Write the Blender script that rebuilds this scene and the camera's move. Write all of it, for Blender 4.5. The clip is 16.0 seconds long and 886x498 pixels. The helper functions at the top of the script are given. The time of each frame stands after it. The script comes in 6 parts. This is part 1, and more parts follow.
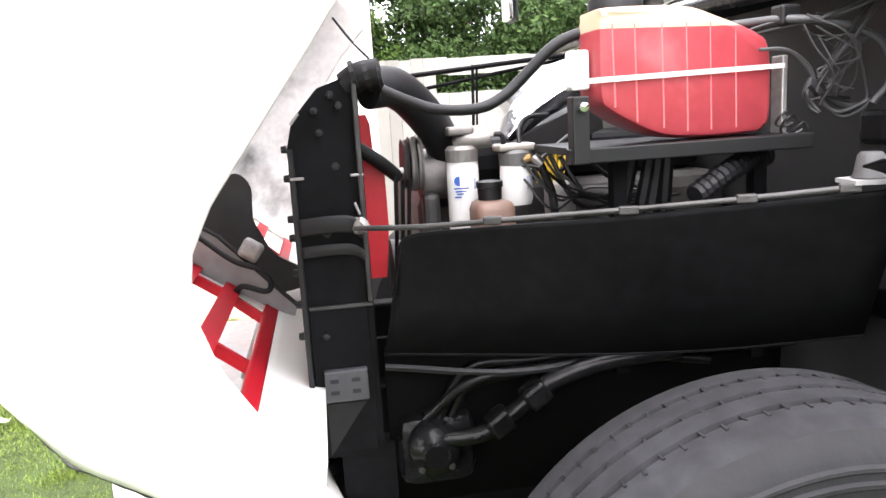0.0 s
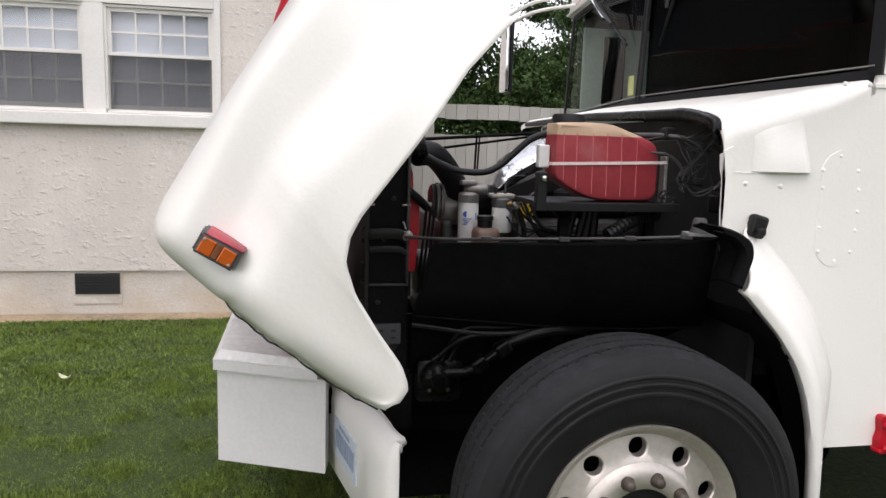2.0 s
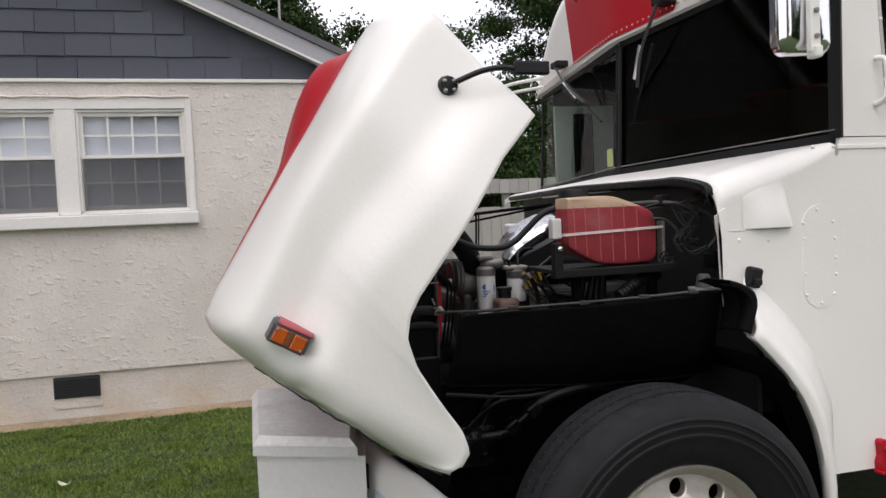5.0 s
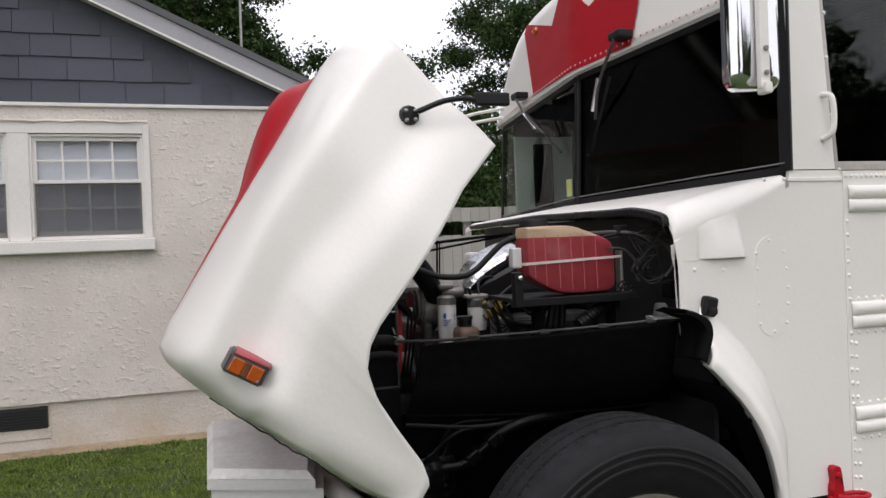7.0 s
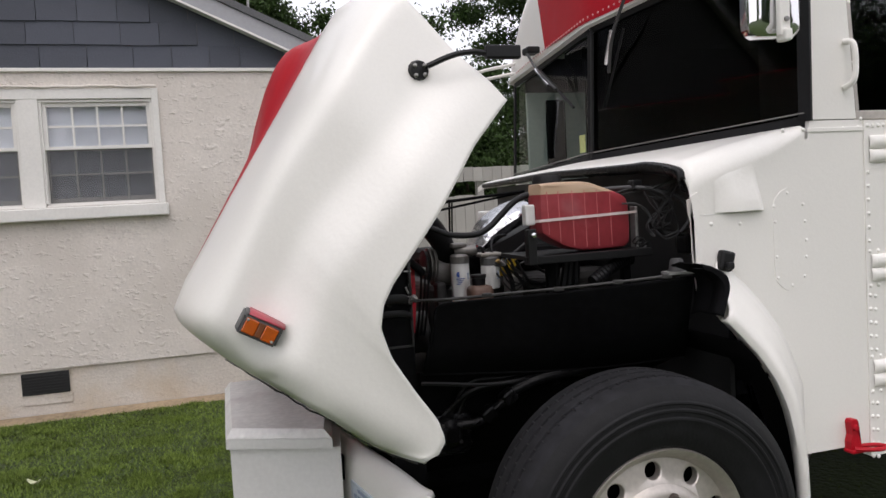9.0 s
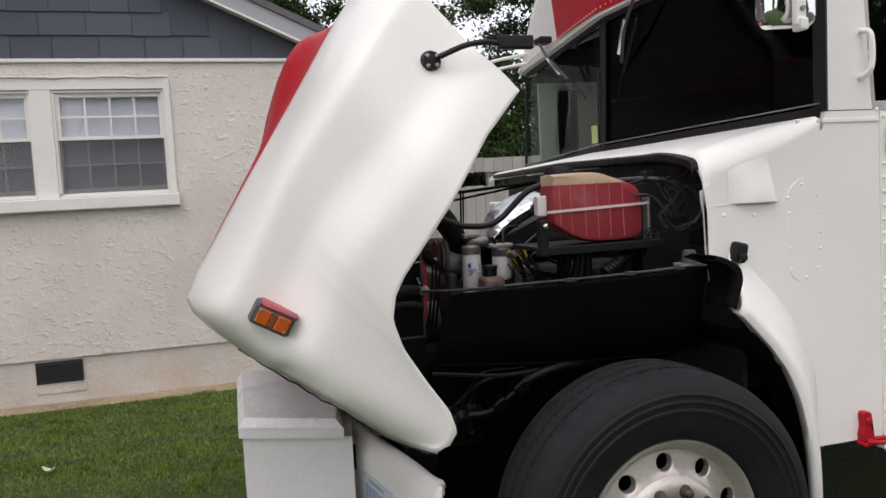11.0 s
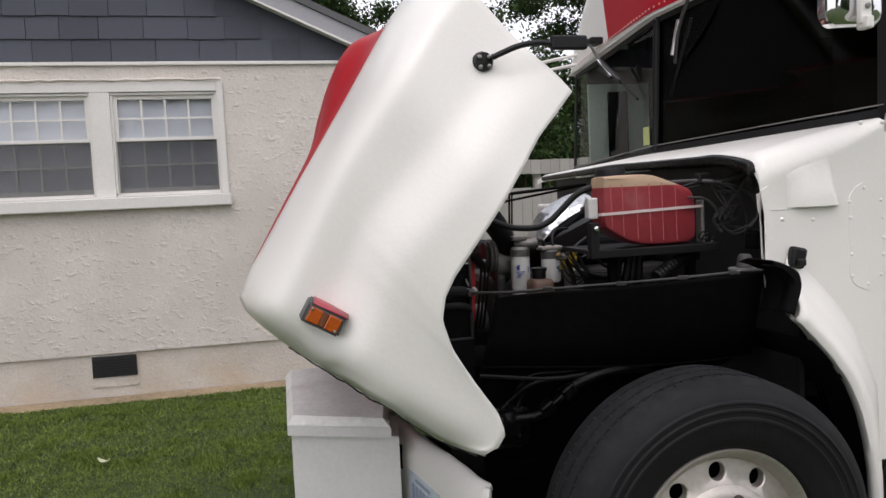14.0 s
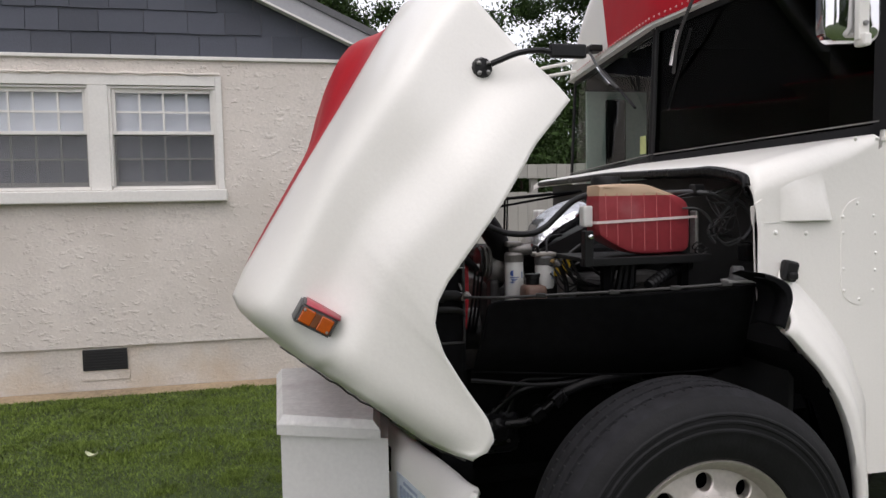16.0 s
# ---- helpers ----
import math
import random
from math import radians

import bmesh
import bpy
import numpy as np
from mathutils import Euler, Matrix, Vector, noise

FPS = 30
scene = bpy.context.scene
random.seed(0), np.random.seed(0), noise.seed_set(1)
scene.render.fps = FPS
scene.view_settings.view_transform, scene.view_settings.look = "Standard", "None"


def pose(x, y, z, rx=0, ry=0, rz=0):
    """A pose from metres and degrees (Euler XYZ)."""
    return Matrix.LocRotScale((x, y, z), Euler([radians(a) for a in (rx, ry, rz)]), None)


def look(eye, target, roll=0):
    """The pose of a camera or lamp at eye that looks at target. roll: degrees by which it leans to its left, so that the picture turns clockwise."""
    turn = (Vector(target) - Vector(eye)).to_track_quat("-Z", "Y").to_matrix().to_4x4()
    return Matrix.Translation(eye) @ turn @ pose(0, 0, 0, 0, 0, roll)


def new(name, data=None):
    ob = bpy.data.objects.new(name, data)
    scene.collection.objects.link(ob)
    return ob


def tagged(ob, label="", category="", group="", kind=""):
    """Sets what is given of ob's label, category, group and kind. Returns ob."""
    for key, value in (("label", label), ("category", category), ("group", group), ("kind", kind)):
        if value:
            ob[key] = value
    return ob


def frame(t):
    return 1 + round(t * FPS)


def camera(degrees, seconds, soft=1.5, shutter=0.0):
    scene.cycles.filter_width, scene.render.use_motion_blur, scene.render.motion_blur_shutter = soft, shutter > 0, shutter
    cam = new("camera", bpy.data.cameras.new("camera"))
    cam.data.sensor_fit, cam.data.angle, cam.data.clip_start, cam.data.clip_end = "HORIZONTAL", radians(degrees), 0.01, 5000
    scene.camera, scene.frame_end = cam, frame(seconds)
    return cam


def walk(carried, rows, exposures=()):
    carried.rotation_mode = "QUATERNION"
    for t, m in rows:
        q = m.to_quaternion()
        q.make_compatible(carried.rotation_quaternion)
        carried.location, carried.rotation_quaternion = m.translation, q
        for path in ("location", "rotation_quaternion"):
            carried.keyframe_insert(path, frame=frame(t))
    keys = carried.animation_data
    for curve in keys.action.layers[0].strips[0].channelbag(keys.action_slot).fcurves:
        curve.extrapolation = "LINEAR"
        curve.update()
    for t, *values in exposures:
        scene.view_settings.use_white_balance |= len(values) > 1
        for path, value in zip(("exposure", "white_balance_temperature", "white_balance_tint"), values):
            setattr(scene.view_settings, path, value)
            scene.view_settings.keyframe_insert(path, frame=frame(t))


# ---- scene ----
# camera and its path
cam = camera(61.8, 16.0)
PATH = [
    (0, (-0.3, 0.03, 1.485), (0.005, 1.973, 1.124), -3.5),
    (0.5, (-0.34, -0.238, 1.549), (-0.15, 1.727, 1.225), 0.6),
    (1, (-0.444, -0.473, 1.569), (-0.208, 1.499, 1.341), 0.7),
    (1.5, (-0.539, -0.713, 1.553), (-0.163, 1.227, 1.246), 1.9),
    (2, (-0.573, -0.933, 1.578), (-0.203, 1.013, 1.299), 1.7),
    (2.5, (-0.647, -1.057, 1.58), (-0.33, 0.901, 1.322), -0.1),
    (3, (-0.875, -1.056, 1.564), (-0.567, 0.908, 1.337), -1.4),
    (3.5, (-0.875, -1.078, 1.603), (-0.396, 0.857, 1.448), -2.3),
    (6, (-0.876, -1.076, 1.61), (-0.361, 0.856, 1.554), -2.3),
    (6.5, (-0.873, -1.071, 1.609), (-0.314, 0.849, 1.588), -1.4),
    (7, (-0.873, -1.076, 1.613), (-0.267, 0.83, 1.599), -2.2),
    (7.5, (-0.859, -1.068, 1.611), (-0.254, 0.838, 1.595), -3.3),
    (8, (-0.861, -1.056, 1.599), (-0.283, 0.857, 1.527), -3.3),
    (8.5, (-0.863, -1.055, 1.602), (-0.294, 0.86, 1.498), -3.2),
    (11, (-0.87, -1.053, 1.604), (-0.331, 0.868, 1.463), -3.1),
    (11.5, (-0.871, -1.053, 1.606), (-0.392, 0.883, 1.462), -3.1),
    (12, (-0.874, -1.05, 1.606), (-0.437, 0.896, 1.459), -2.6),
    (12.5, (-0.875, -1.052, 1.601), (-0.446, 0.896, 1.463), -2.6),
    (13, (-0.879, -1.057, 1.602), (-0.424, 0.887, 1.494), -2.8),
    (13.5, (-0.882, -1.048, 1.601), (-0.44, 0.899, 1.49), -2.7),
    (14, (-0.884, -1.046, 1.603), (-0.462, 0.904, 1.473), -2.7),
    (14.5, (-0.882, -1.043, 1.6), (-0.456, 0.907, 1.468), -2.7),
    (15, (-0.881, -1.04, 1.6), (-0.463, 0.911, 1.464), -2.6),
    (15.5, (-0.88, -1.046, 1.606), (-0.463, 0.906, 1.477), -2.4),
    (16, (-0.883, -1.05, 1.612), (-0.447, 0.897, 1.485), -1.1),
]
STOPS = [(0.0, 2.75), (0.3, 2.28), (0.6, 1.72), (0.9, 1.1), (1.2, 0.85), (1.5, 0.73), (2.5, 0.65), (3.5, 0.5), (6.0, 0.25), (16.0, 0.23)]
EXPOSURES = [(s, e, 6500, 16) for s, e in STOPS]
walk(cam, [(t, look(eye, target, roll)) for t, eye, target, roll in PATH], EXPOSURES)

# world and light: a bright overcast afternoon
world = bpy.data.worlds.new("sky")
scene.world = world
world.use_nodes = True
wn = world.node_tree.nodes
sky = wn.new("ShaderNodeTexSky")
sky.sky_type = "NISHITA"
sky.sun_disc = False
sky.sun_elevation, sky.sun_rotation = radians(52), radians(200)
sky.air_density, sky.dust_density, sky.ozone_density = 1.0, 3.0, 1.0
wn["Background"].inputs["Strength"].default_value = 0.15
cloud = wn.new("ShaderNodeMix")          # an even layer of bright cloud over the sky
cloud.data_type = "RGBA"
cloud.inputs["Factor"].default_value = 0.8
cloud.inputs["B"].default_value = (7.6, 7.7, 7.8, 1)
world.node_tree.links.new(sky.outputs["Color"], cloud.inputs["A"])
world.node_tree.links.new(cloud.outputs["Result"], wn["Background"].inputs["Color"])
sun = new("sun", bpy.data.lights.new("sun", "SUN"))
sun.data.energy, sun.data.angle, sun.data.color = 0.6, radians(40), (1.0, 0.985, 0.96)
sun.matrix_basis = look((-2.5, -3.0, 9.0), (0, 0, 0))


# materials
def mat(name, colour, rough=0.6, metal=0.0, vary=0.12, grain=40.0, stain=2.5, bump=0.0, bump_scale=None, coat=0.0, pieces=False, islands=False, spec=0.5):
    m = bpy.data.materials.new(name)
    m.use_nodes = True
    n, l = m.node_tree.nodes, m.node_tree.links
    b = n["Principled BSDF"]
    b.inputs["Metallic"].default_value = metal
    b.inputs["Coat Weight"].default_value = coat
    b.inputs["Specular IOR Level"].default_value = spec
    at = n.new("ShaderNodeTexCoord")
    geo = n.new("ShaderNodeNewGeometry")
    big, fine = n.new("ShaderNodeTexNoise"), n.new("ShaderNodeTexNoise")
    for t, s in ((big, stain), (fine, grain)):
        l.new(geo.outputs["Position"], t.inputs["Vector"])
        t.inputs["Scale"].default_value, t.inputs["Detail"].default_value = s, 6.0
    add = n.new("ShaderNodeMath")
    l.new(big.outputs["Fac"], add.inputs[0]), l.new(fine.outputs["Fac"], add.inputs[1])
    last = add.outputs[0]
    if pieces or islands:
        info = n.new("ShaderNodeObjectInfo") if pieces else geo
        more = n.new("ShaderNodeMath")
        l.new(last, more.inputs[0])
        l.new(info.outputs["Random" if pieces else "Random Per Island"], more.inputs[1])
        last = more.outputs[0]
    span = n.new("ShaderNodeMapRange")
    top = 2.0 if pieces or islands else 1.3
    span.inputs["From Min"].default_value, span.inputs["From Max"].default_value = 0.7, top
    l.new(last, span.inputs["Value"])
    mix = n.new("ShaderNodeMix")
    mix.data_type = "RGBA"
    mix.inputs["A"].default_value = (*[c * (1 - vary) for c in colour], 1)
    mix.inputs["B"].default_value = (*[min(1, c * (1 + vary)) for c in colour], 1)
    l.new(span.outputs[0], mix.inputs["Factor"])
    l.new(mix.outputs["Result"], b.inputs["Base Color"])
    r = n.new("ShaderNodeMapRange")
    r.inputs["From Min"].default_value, r.inputs["From Max"].default_value = 0.3, 0.7
    r.inputs["To Min"].default_value, r.inputs["To Max"].default_value = max(0.02, rough - 0.08), min(1, rough + 0.08)
    l.new(big.outputs["Fac"], r.inputs["Value"])
    l.new(r.outputs[0], b.inputs["Roughness"])
    if bump:
        t = n.new("ShaderNodeTexNoise")
        l.new(geo.outputs["Position"], t.inputs["Vector"])
        t.inputs["Scale"].default_value, t.inputs["Detail"].default_value = bump_scale or grain, 5.0
        k = n.new("ShaderNodeBump")
        k.inputs["Strength"].default_value, k.inputs["Distance"].default_value = 1.0, bump
        l.new(t.outputs["Fac"], k.inputs["Height"])
        l.new(k.outputs["Normal"], b.inputs["Normal"])
    return m


def dirty(name, base, dirt, scale=3.0, low=0.48, high=0.62, rough=0.6, bump=0.0, bump_scale=None):
    """Paint with blotches of dirt of their own shape."""
    m = mat(name, base, rough, bump=bump, bump_scale=bump_scale)
    n, l = m.node_tree.nodes, m.node_tree.links
    b = n["Principled BSDF"]
    old = b.inputs["Base Color"].links[0].from_socket
    geo = n.new("ShaderNodeNewGeometry")
    t = n.new("ShaderNodeTexNoise")
    t.inputs["Scale"].default_value, t.inputs["Detail"].default_value = scale, 8.0
    l.new(geo.outputs["Position"], t.inputs["Vector"])
    s = n.new("ShaderNodeMapRange")
    s.inputs["From Min"].default_value, s.inputs["From Max"].default_value = low, high
    l.new(t.outputs["Fac"], s.inputs["Value"])
    mix = n.new("ShaderNodeMix")
    mix.data_type = "RGBA"
    l.new(s.outputs[0], mix.inputs["Factor"]), l.new(old, mix.inputs["A"])
    mix.inputs["B"].default_value = (*dirt, 1)
    l.new(mix.outputs["Result"], b.inputs["Base Color"])
    return m


def strokes(m, scale, low, high, height):
    """Sparse raised trowel strokes on flat plaster."""
    n, l = m.node_tree.nodes, m.node_tree.links
    geo, at = n.new("ShaderNodeNewGeometry"), n.new("ShaderNodeMapping")
    at.inputs["Scale"].default_value = (0.75, 1, 1.25)
    t, s, k = n.new("ShaderNodeTexNoise"), n.new("ShaderNodeMapRange"), n.new("ShaderNodeBump")
    t.inputs["Scale"].default_value, t.inputs["Detail"].default_value, t.inputs["Distortion"].default_value = scale, 2.5, 0.25
    s.interpolation_type = "SMOOTHSTEP"
    s.inputs["From Min"].default_value, s.inputs["From Max"].default_value = low, high
    k.inputs["Distance"].default_value = height
    l.new(geo.outputs["Position"], at.inputs["Vector"]), l.new(at.outputs[0], t.inputs["Vector"])
    l.new(t.outputs["Fac"], s.inputs["Value"]), l.new(s.outputs[0], k.inputs["Height"])
    b = n["Principled BSDF"]
    if b.inputs["Normal"].links:
        l.new(b.inputs["Normal"].links[0].from_socket, k.inputs["Normal"])
    l.new(k.outputs["Normal"], b.inputs["Normal"])
    return m


def glass(name, tint, rough=0.02, most=0.9):
    """A thin pane: tinted see-through with a mirror gloss that grows at the edge."""
    m = bpy.data.materials.new(name)
    m.use_nodes = True
    n, l = m.node_tree.nodes, m.node_tree.links
    out = n["Material Output"]
    clear, shine, mix = n.new("ShaderNodeBsdfTransparent"), n.new("ShaderNodeBsdfGlossy"), n.new("ShaderNodeMixShader")
    lw, power, scale = n.new("ShaderNodeLayerWeight"), n.new("ShaderNodeMath"), n.new("ShaderNodeMapRange")
    lw.inputs["Blend"].default_value = 0.5
    power.operation = "POWER"
    power.inputs[1].default_value = 4.0
    scale.inputs["To Min"].default_value, scale.inputs["To Max"].default_value = 0.04, most
    clear.inputs["Color"].default_value = (*tint, 1)
    shine.inputs["Roughness"].default_value = rough
    l.new(lw.outputs["Facing"], power.inputs[0]), l.new(power.outputs[0], scale.inputs["Value"])
    l.new(scale.outputs[0], mix.inputs[0]), l.new(clear.outputs[0], mix.inputs[1]), l.new(shine.outputs[0], mix.inputs[2])
    l.new(mix.outputs[0], out.inputs["Surface"])
    return m


WHITE = mat("white_bus_paint", (0.87, 0.848, 0.80), 0.36, vary=0.02, stain=0.6, grain=120, bump=0.0006, bump_scale=60, coat=0.2)
WHITE_OLD = dirty("worn_white_paint", (0.76, 0.75, 0.72), (0.55, 0.50, 0.49), 3.0, 0.55, 0.80, 0.45)
WHITE_BOX = mat("white_box_paint", (0.72, 0.71, 0.69), 0.5, vary=0.05, stain=3, grain=60)
RED = mat("red_bus_paint", (0.42, 0.006, 0.016), 0.5, vary=0.06, spec=0.3)
HOOD_INSIDE = dirty("sooty_hood_lining", (0.70, 0.69, 0.67), (0.06, 0.06, 0.06), 2.6, 0.55, 0.68, 0.75)
BLACK = mat("black_chassis_paint", (0.0042, 0.0042, 0.0048), 0.65, vary=0.5, grain=30, bump=0.001, spec=0.1)
BLACK_SATIN = mat("satin_black_paint", (0.006, 0.006, 0.0065), 0.5, vary=0.3, grain=25, spec=0.35)
RUBBER = mat("black_rubber", (0.008, 0.008, 0.009), 0.55, vary=0.25, grain=60, bump=0.0006, spec=0.35)
TREAD = mat("dusty_tread_rubber", (0.0155, 0.0155, 0.0175), 0.85, vary=0.5, grain=26, stain=5, bump=0.0012, bump_scale=90, spec=0.25)
TYRE = mat("tyre_rubber", (0.008, 0.008, 0.009), 0.7, vary=0.4, grain=18, stain=4, bump=0.0012, bump_scale=90, spec=0.3)
ALU = mat("weathered_aluminium", (0.58, 0.535, 0.49), 0.45, metal=0.75, vary=0.12, grain=50, bump=0.0004)
STEEL = mat("dull_steel", (0.35, 0.34, 0.33), 0.45, metal=0.8, vary=0.25, grain=60)
# near black; in the wheel well the colour carries the shade
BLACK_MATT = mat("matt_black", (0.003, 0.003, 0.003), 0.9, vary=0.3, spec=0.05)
CHROME = mat("chrome", (0.8, 0.8, 0.82), 0.08, metal=1.0, vary=0.03)
GREASE = dirty("greasy_metal", (0.035, 0.034, 0.033), (0.012, 0.011, 0.010), 8.0, 0.45, 0.6, 0.5, 0.002)
BLACK_GREASE = dirty("oily_black_metal", (0.007, 0.007, 0.0075), (0.003, 0.003, 0.003), 14.0, 0.45, 0.62, 0.3, 0.002)
BLACK_GREASE.node_tree.nodes["Principled BSDF"].inputs["Specular IOR Level"].default_value = 0.2
FILTER_WHITE = mat("white_filter_paint", (0.75, 0.75, 0.73), 0.4, vary=0.05)
FILTER_BLUE = mat("blue_print", (0.03, 0.09, 0.35), 0.5)
BROWN = mat("brown_plastic_reservoir", (0.16, 0.095, 0.07), 0.5, vary=0.2)
COOLANT = dirty("red_coolant_tank", (0.33, 0.042, 0.052), (0.36, 0.13, 0.135), 5.0, 0.50, 0.78, 0.45)
TANK_TOP = mat("yellowed_tank_plastic", (0.52, 0.37, 0.25), 0.4, vary=0.12, grain=9, stain=5)
RIB = mat("tank_rib", (0.50, 0.12, 0.125), 0.45)
SEAM = mat("white_tank_strap", (0.75, 0.62, 0.6), 0.5)
FOIL = mat("foil_heat_shield", (0.52, 0.53, 0.56), 0.18, metal=1.0, vary=0.1, bump=0.02, bump_scale=13)
YELLOW = mat("yellow_hose", (0.45, 0.30, 0.012), 0.5)
AMBER = mat("amber_lens", (0.46, 0.085, 0.005), 0.25, vary=0.15, grain=90, coat=0.4)
LAMP_RED = mat("faded_red_lamp_housing", (0.40, 0.05, 0.07), 0.4)
LAMP_GREY = mat("grey_lamp_housing", (0.085, 0.085, 0.085), 0.5)
STUCCO = dirty("painted_stucco", (0.71, 0.657, 0.60), (0.64, 0.588, 0.53), 1.2, 0.4, 0.7, 0.9, 0.003, 30)
strokes(STUCCO, 19.0, 0.51, 0.80, 0.007)
FOUND = dirty("painted_foundation", (0.62, 0.57, 0.51), (0.55, 0.44, 0.31), 1.6, 0.52, 0.76, 0.9, 0.003, 60)
strokes(FOUND, 18.0, 0.46, 0.80, 0.004)
RAKE_METAL = mat("grey_rake_metal", (0.36, 0.36, 0.38), 0.45, vary=0.06, grain=30)
DIRT = mat("bare_clay_soil", (0.33, 0.25, 0.16), 0.95, vary=0.3, grain=25, stain=3, bump=0.01)
TRIM = mat("white_house_trim", (0.77, 0.75, 0.71), 0.5, vary=0.05, bump=0.0008)
SHINGLE = mat("slate_blue_shingle", (0.076, 0.082, 0.102), 0.85, vary=0.22, grain=70, pieces=True, bump=0.002)
ROOF = mat("grey_asphalt_roof", (0.12, 0.12, 0.125), 0.9, vary=0.2, grain=60)
VENT_DARK = mat("dark_vent", (0.02, 0.02, 0.02), 0.8)
# pale blue-white: the sky's reflection in the house windows, as a colour
PANE_SKY = mat("window_blind", (0.78, 0.79, 0.83), 0.7, vary=0.05)
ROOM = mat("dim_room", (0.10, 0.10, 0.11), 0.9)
SOIL = mat("lawn_soil", (0.034, 0.056, 0.011), 0.95, vary=0.35, grain=30, stain=1.5, bump=0.02)
BLADE = mat("grass_blade", (0.115, 0.162, 0.030), 0.6, vary=0.8, grain=14, stain=3.0, islands=True, spec=0.25)
FENCE = mat("weathered_fence_paint", (0.36, 0.345, 0.315), 0.8, vary=0.12, pieces=True, bump=0.001)
BARK = mat("bark", (0.10, 0.075, 0.055), 0.9, vary=0.3, bump=0.01)
LEAF_A = mat("leaf_green", (0.075, 0.13, 0.025), 0.65, vary=0.55, grain=3, stain=0.8, islands=True, spec=0.2)
LEAF_B = mat("leaf_deep_green", (0.030, 0.055, 0.014), 0.65, vary=0.6, grain=3, stain=0.8, islands=True, spec=0.15)
INTERIOR = mat("grey_green_interior", (0.52, 0.58, 0.54), 0.6, vary=0.08)
# near black: the bus cabin's shade put into the colour
CABIN_SHADE = mat("dark_interior", (0.006, 0.006, 0.007), 0.85, spec=0.1)
WIRE = mat("black_wire", (0.009, 0.009, 0.009), 0.5)
GREY_WIRE = mat("grey_wire", (0.045, 0.045, 0.047), 0.5)
PLATE = mat("plate_white", (0.58, 0.64, 0.70), 0.4)
INK = mat("plate_blue_ink", (0.30, 0.36, 0.48), 0.5)
STICKER = mat("yellow_green_sticker", (0.45, 0.5, 0.2), 0.5)
GLASS_CLEAR = glass("window_glass", (0.94, 0.95, 0.96))
GLASS_DARK = glass("tinted_glass", (0.62, 0.68, 0.64), 0.02, 0.25)
GLASS_SCREEN = glass("screened_glass", (0.66, 0.66, 0.665), 0.3, 0.3)


# building helpers
def part(name, bm, material, parent=None, label="", smooth=None, at=None):
    me = bpy.data.meshes.new(name)
    bmesh.ops.recalc_face_normals(bm, faces=bm.faces)
    bm.to_mesh(me)
    bm.free()
    for m in material if isinstance(material, (list, tuple)) else (material,):
        me.materials.append(m)
    if smooth is not None:
        me.polygons.foreach_set("use_smooth", [True] * len(me.polygons))
        me.set_sharp_from_angle(angle=radians(smooth))
    ob = new(name, me)
    if at is not None:
        ob.location = at
    if parent is not None:
        ob.parent = parent
        if parent.type == "EMPTY":
            ob.matrix_parent_inverse = parent.matrix_basis.inverted()
    if label:
        ob["label"] = label
    return ob


def again(ob, m, parent=None):
    """Another object on the same mesh."""
    o = new(ob.name.split(".")[0], ob.data)
    o.matrix_basis = m
    parent = parent or ob.parent
    if parent is not None:
        o.parent = parent
        if parent.type == "EMPTY":
            o.matrix_parent_inverse = parent.matrix_basis.inverted()
    return o


def thing(name, at, label, category, group="", kind=""):
    ob = new(name)
    ob.location = at
    ob.empty_display_size = 0.1
    return tagged(ob, label, category, group, kind)


def box(bm, lo, hi, bevel=0.0, seg=2, m=None):
    g = bmesh.ops.create_cube(bm, size=1.0)
    vs = g["verts"]
    c = [(a + b) / 2 for a, b in zip(lo, hi)]
    bmesh.ops.scale(bm, vec=[b - a for a, b in zip(lo, hi)], verts=vs)
    bmesh.ops.translate(bm, vec=c, verts=vs)
    if bevel:
        es = list({e for v in vs for e in v.link_edges})
        r = bmesh.ops.bevel(bm, geom=es, offset=bevel, segments=seg, affect="EDGES", profile=0.5)
        vs = list({v for f in r["faces"] for v in f.verts} | {v for v in vs if v.is_valid})
    if m is not None:
        bmesh.ops.transform(bm, matrix=m, verts=vs)
    return bm


def boxed(lo, hi, bevel=0.0, m=None):
    return box(bmesh.new(), lo, hi, bevel, m=m)


def lathe(bm, profile, centre, axis="y", n=32, a0=0.0, a1=2 * math.pi, caps=True):
    """Turn (radius, along) pairs about an axis through centre."""
    full = abs(a1 - a0 - 2 * math.pi) < 1e-6
    rings = []
    for r, h in profile:
        ring = []
        for i in range(n if full else n + 1):
            a = a0 + (a1 - a0) * i / n
            u, v = r * math.cos(a), r * math.sin(a)
            p = {"x": (h, u, v), "y": (u, h, v), "z": (u, v, h)}[axis]
            ring.append(bm.verts.new([c + d for c, d in zip(centre, p)]))
        rings.append(ring)
    for a, b in zip(rings, rings[1:]):
        k = len(a)
        for i in range(k if full else k - 1):
            bm.faces.new((a[i], a[(i + 1) % k], b[(i + 1) % k], b[i]))
    if profile[0] == profile[-1]:
        bmesh.ops.remove_doubles(bm, verts=rings[0] + rings[-1], dist=1e-6)
        return bm
    for ring, (r, _) in ((rings[0], profile[0]), (rings[-1], profile[-1])):
        if caps and r > 1e-5 and full and profile[0] != profile[-1]:
            bm.faces.new(ring)
    return bm


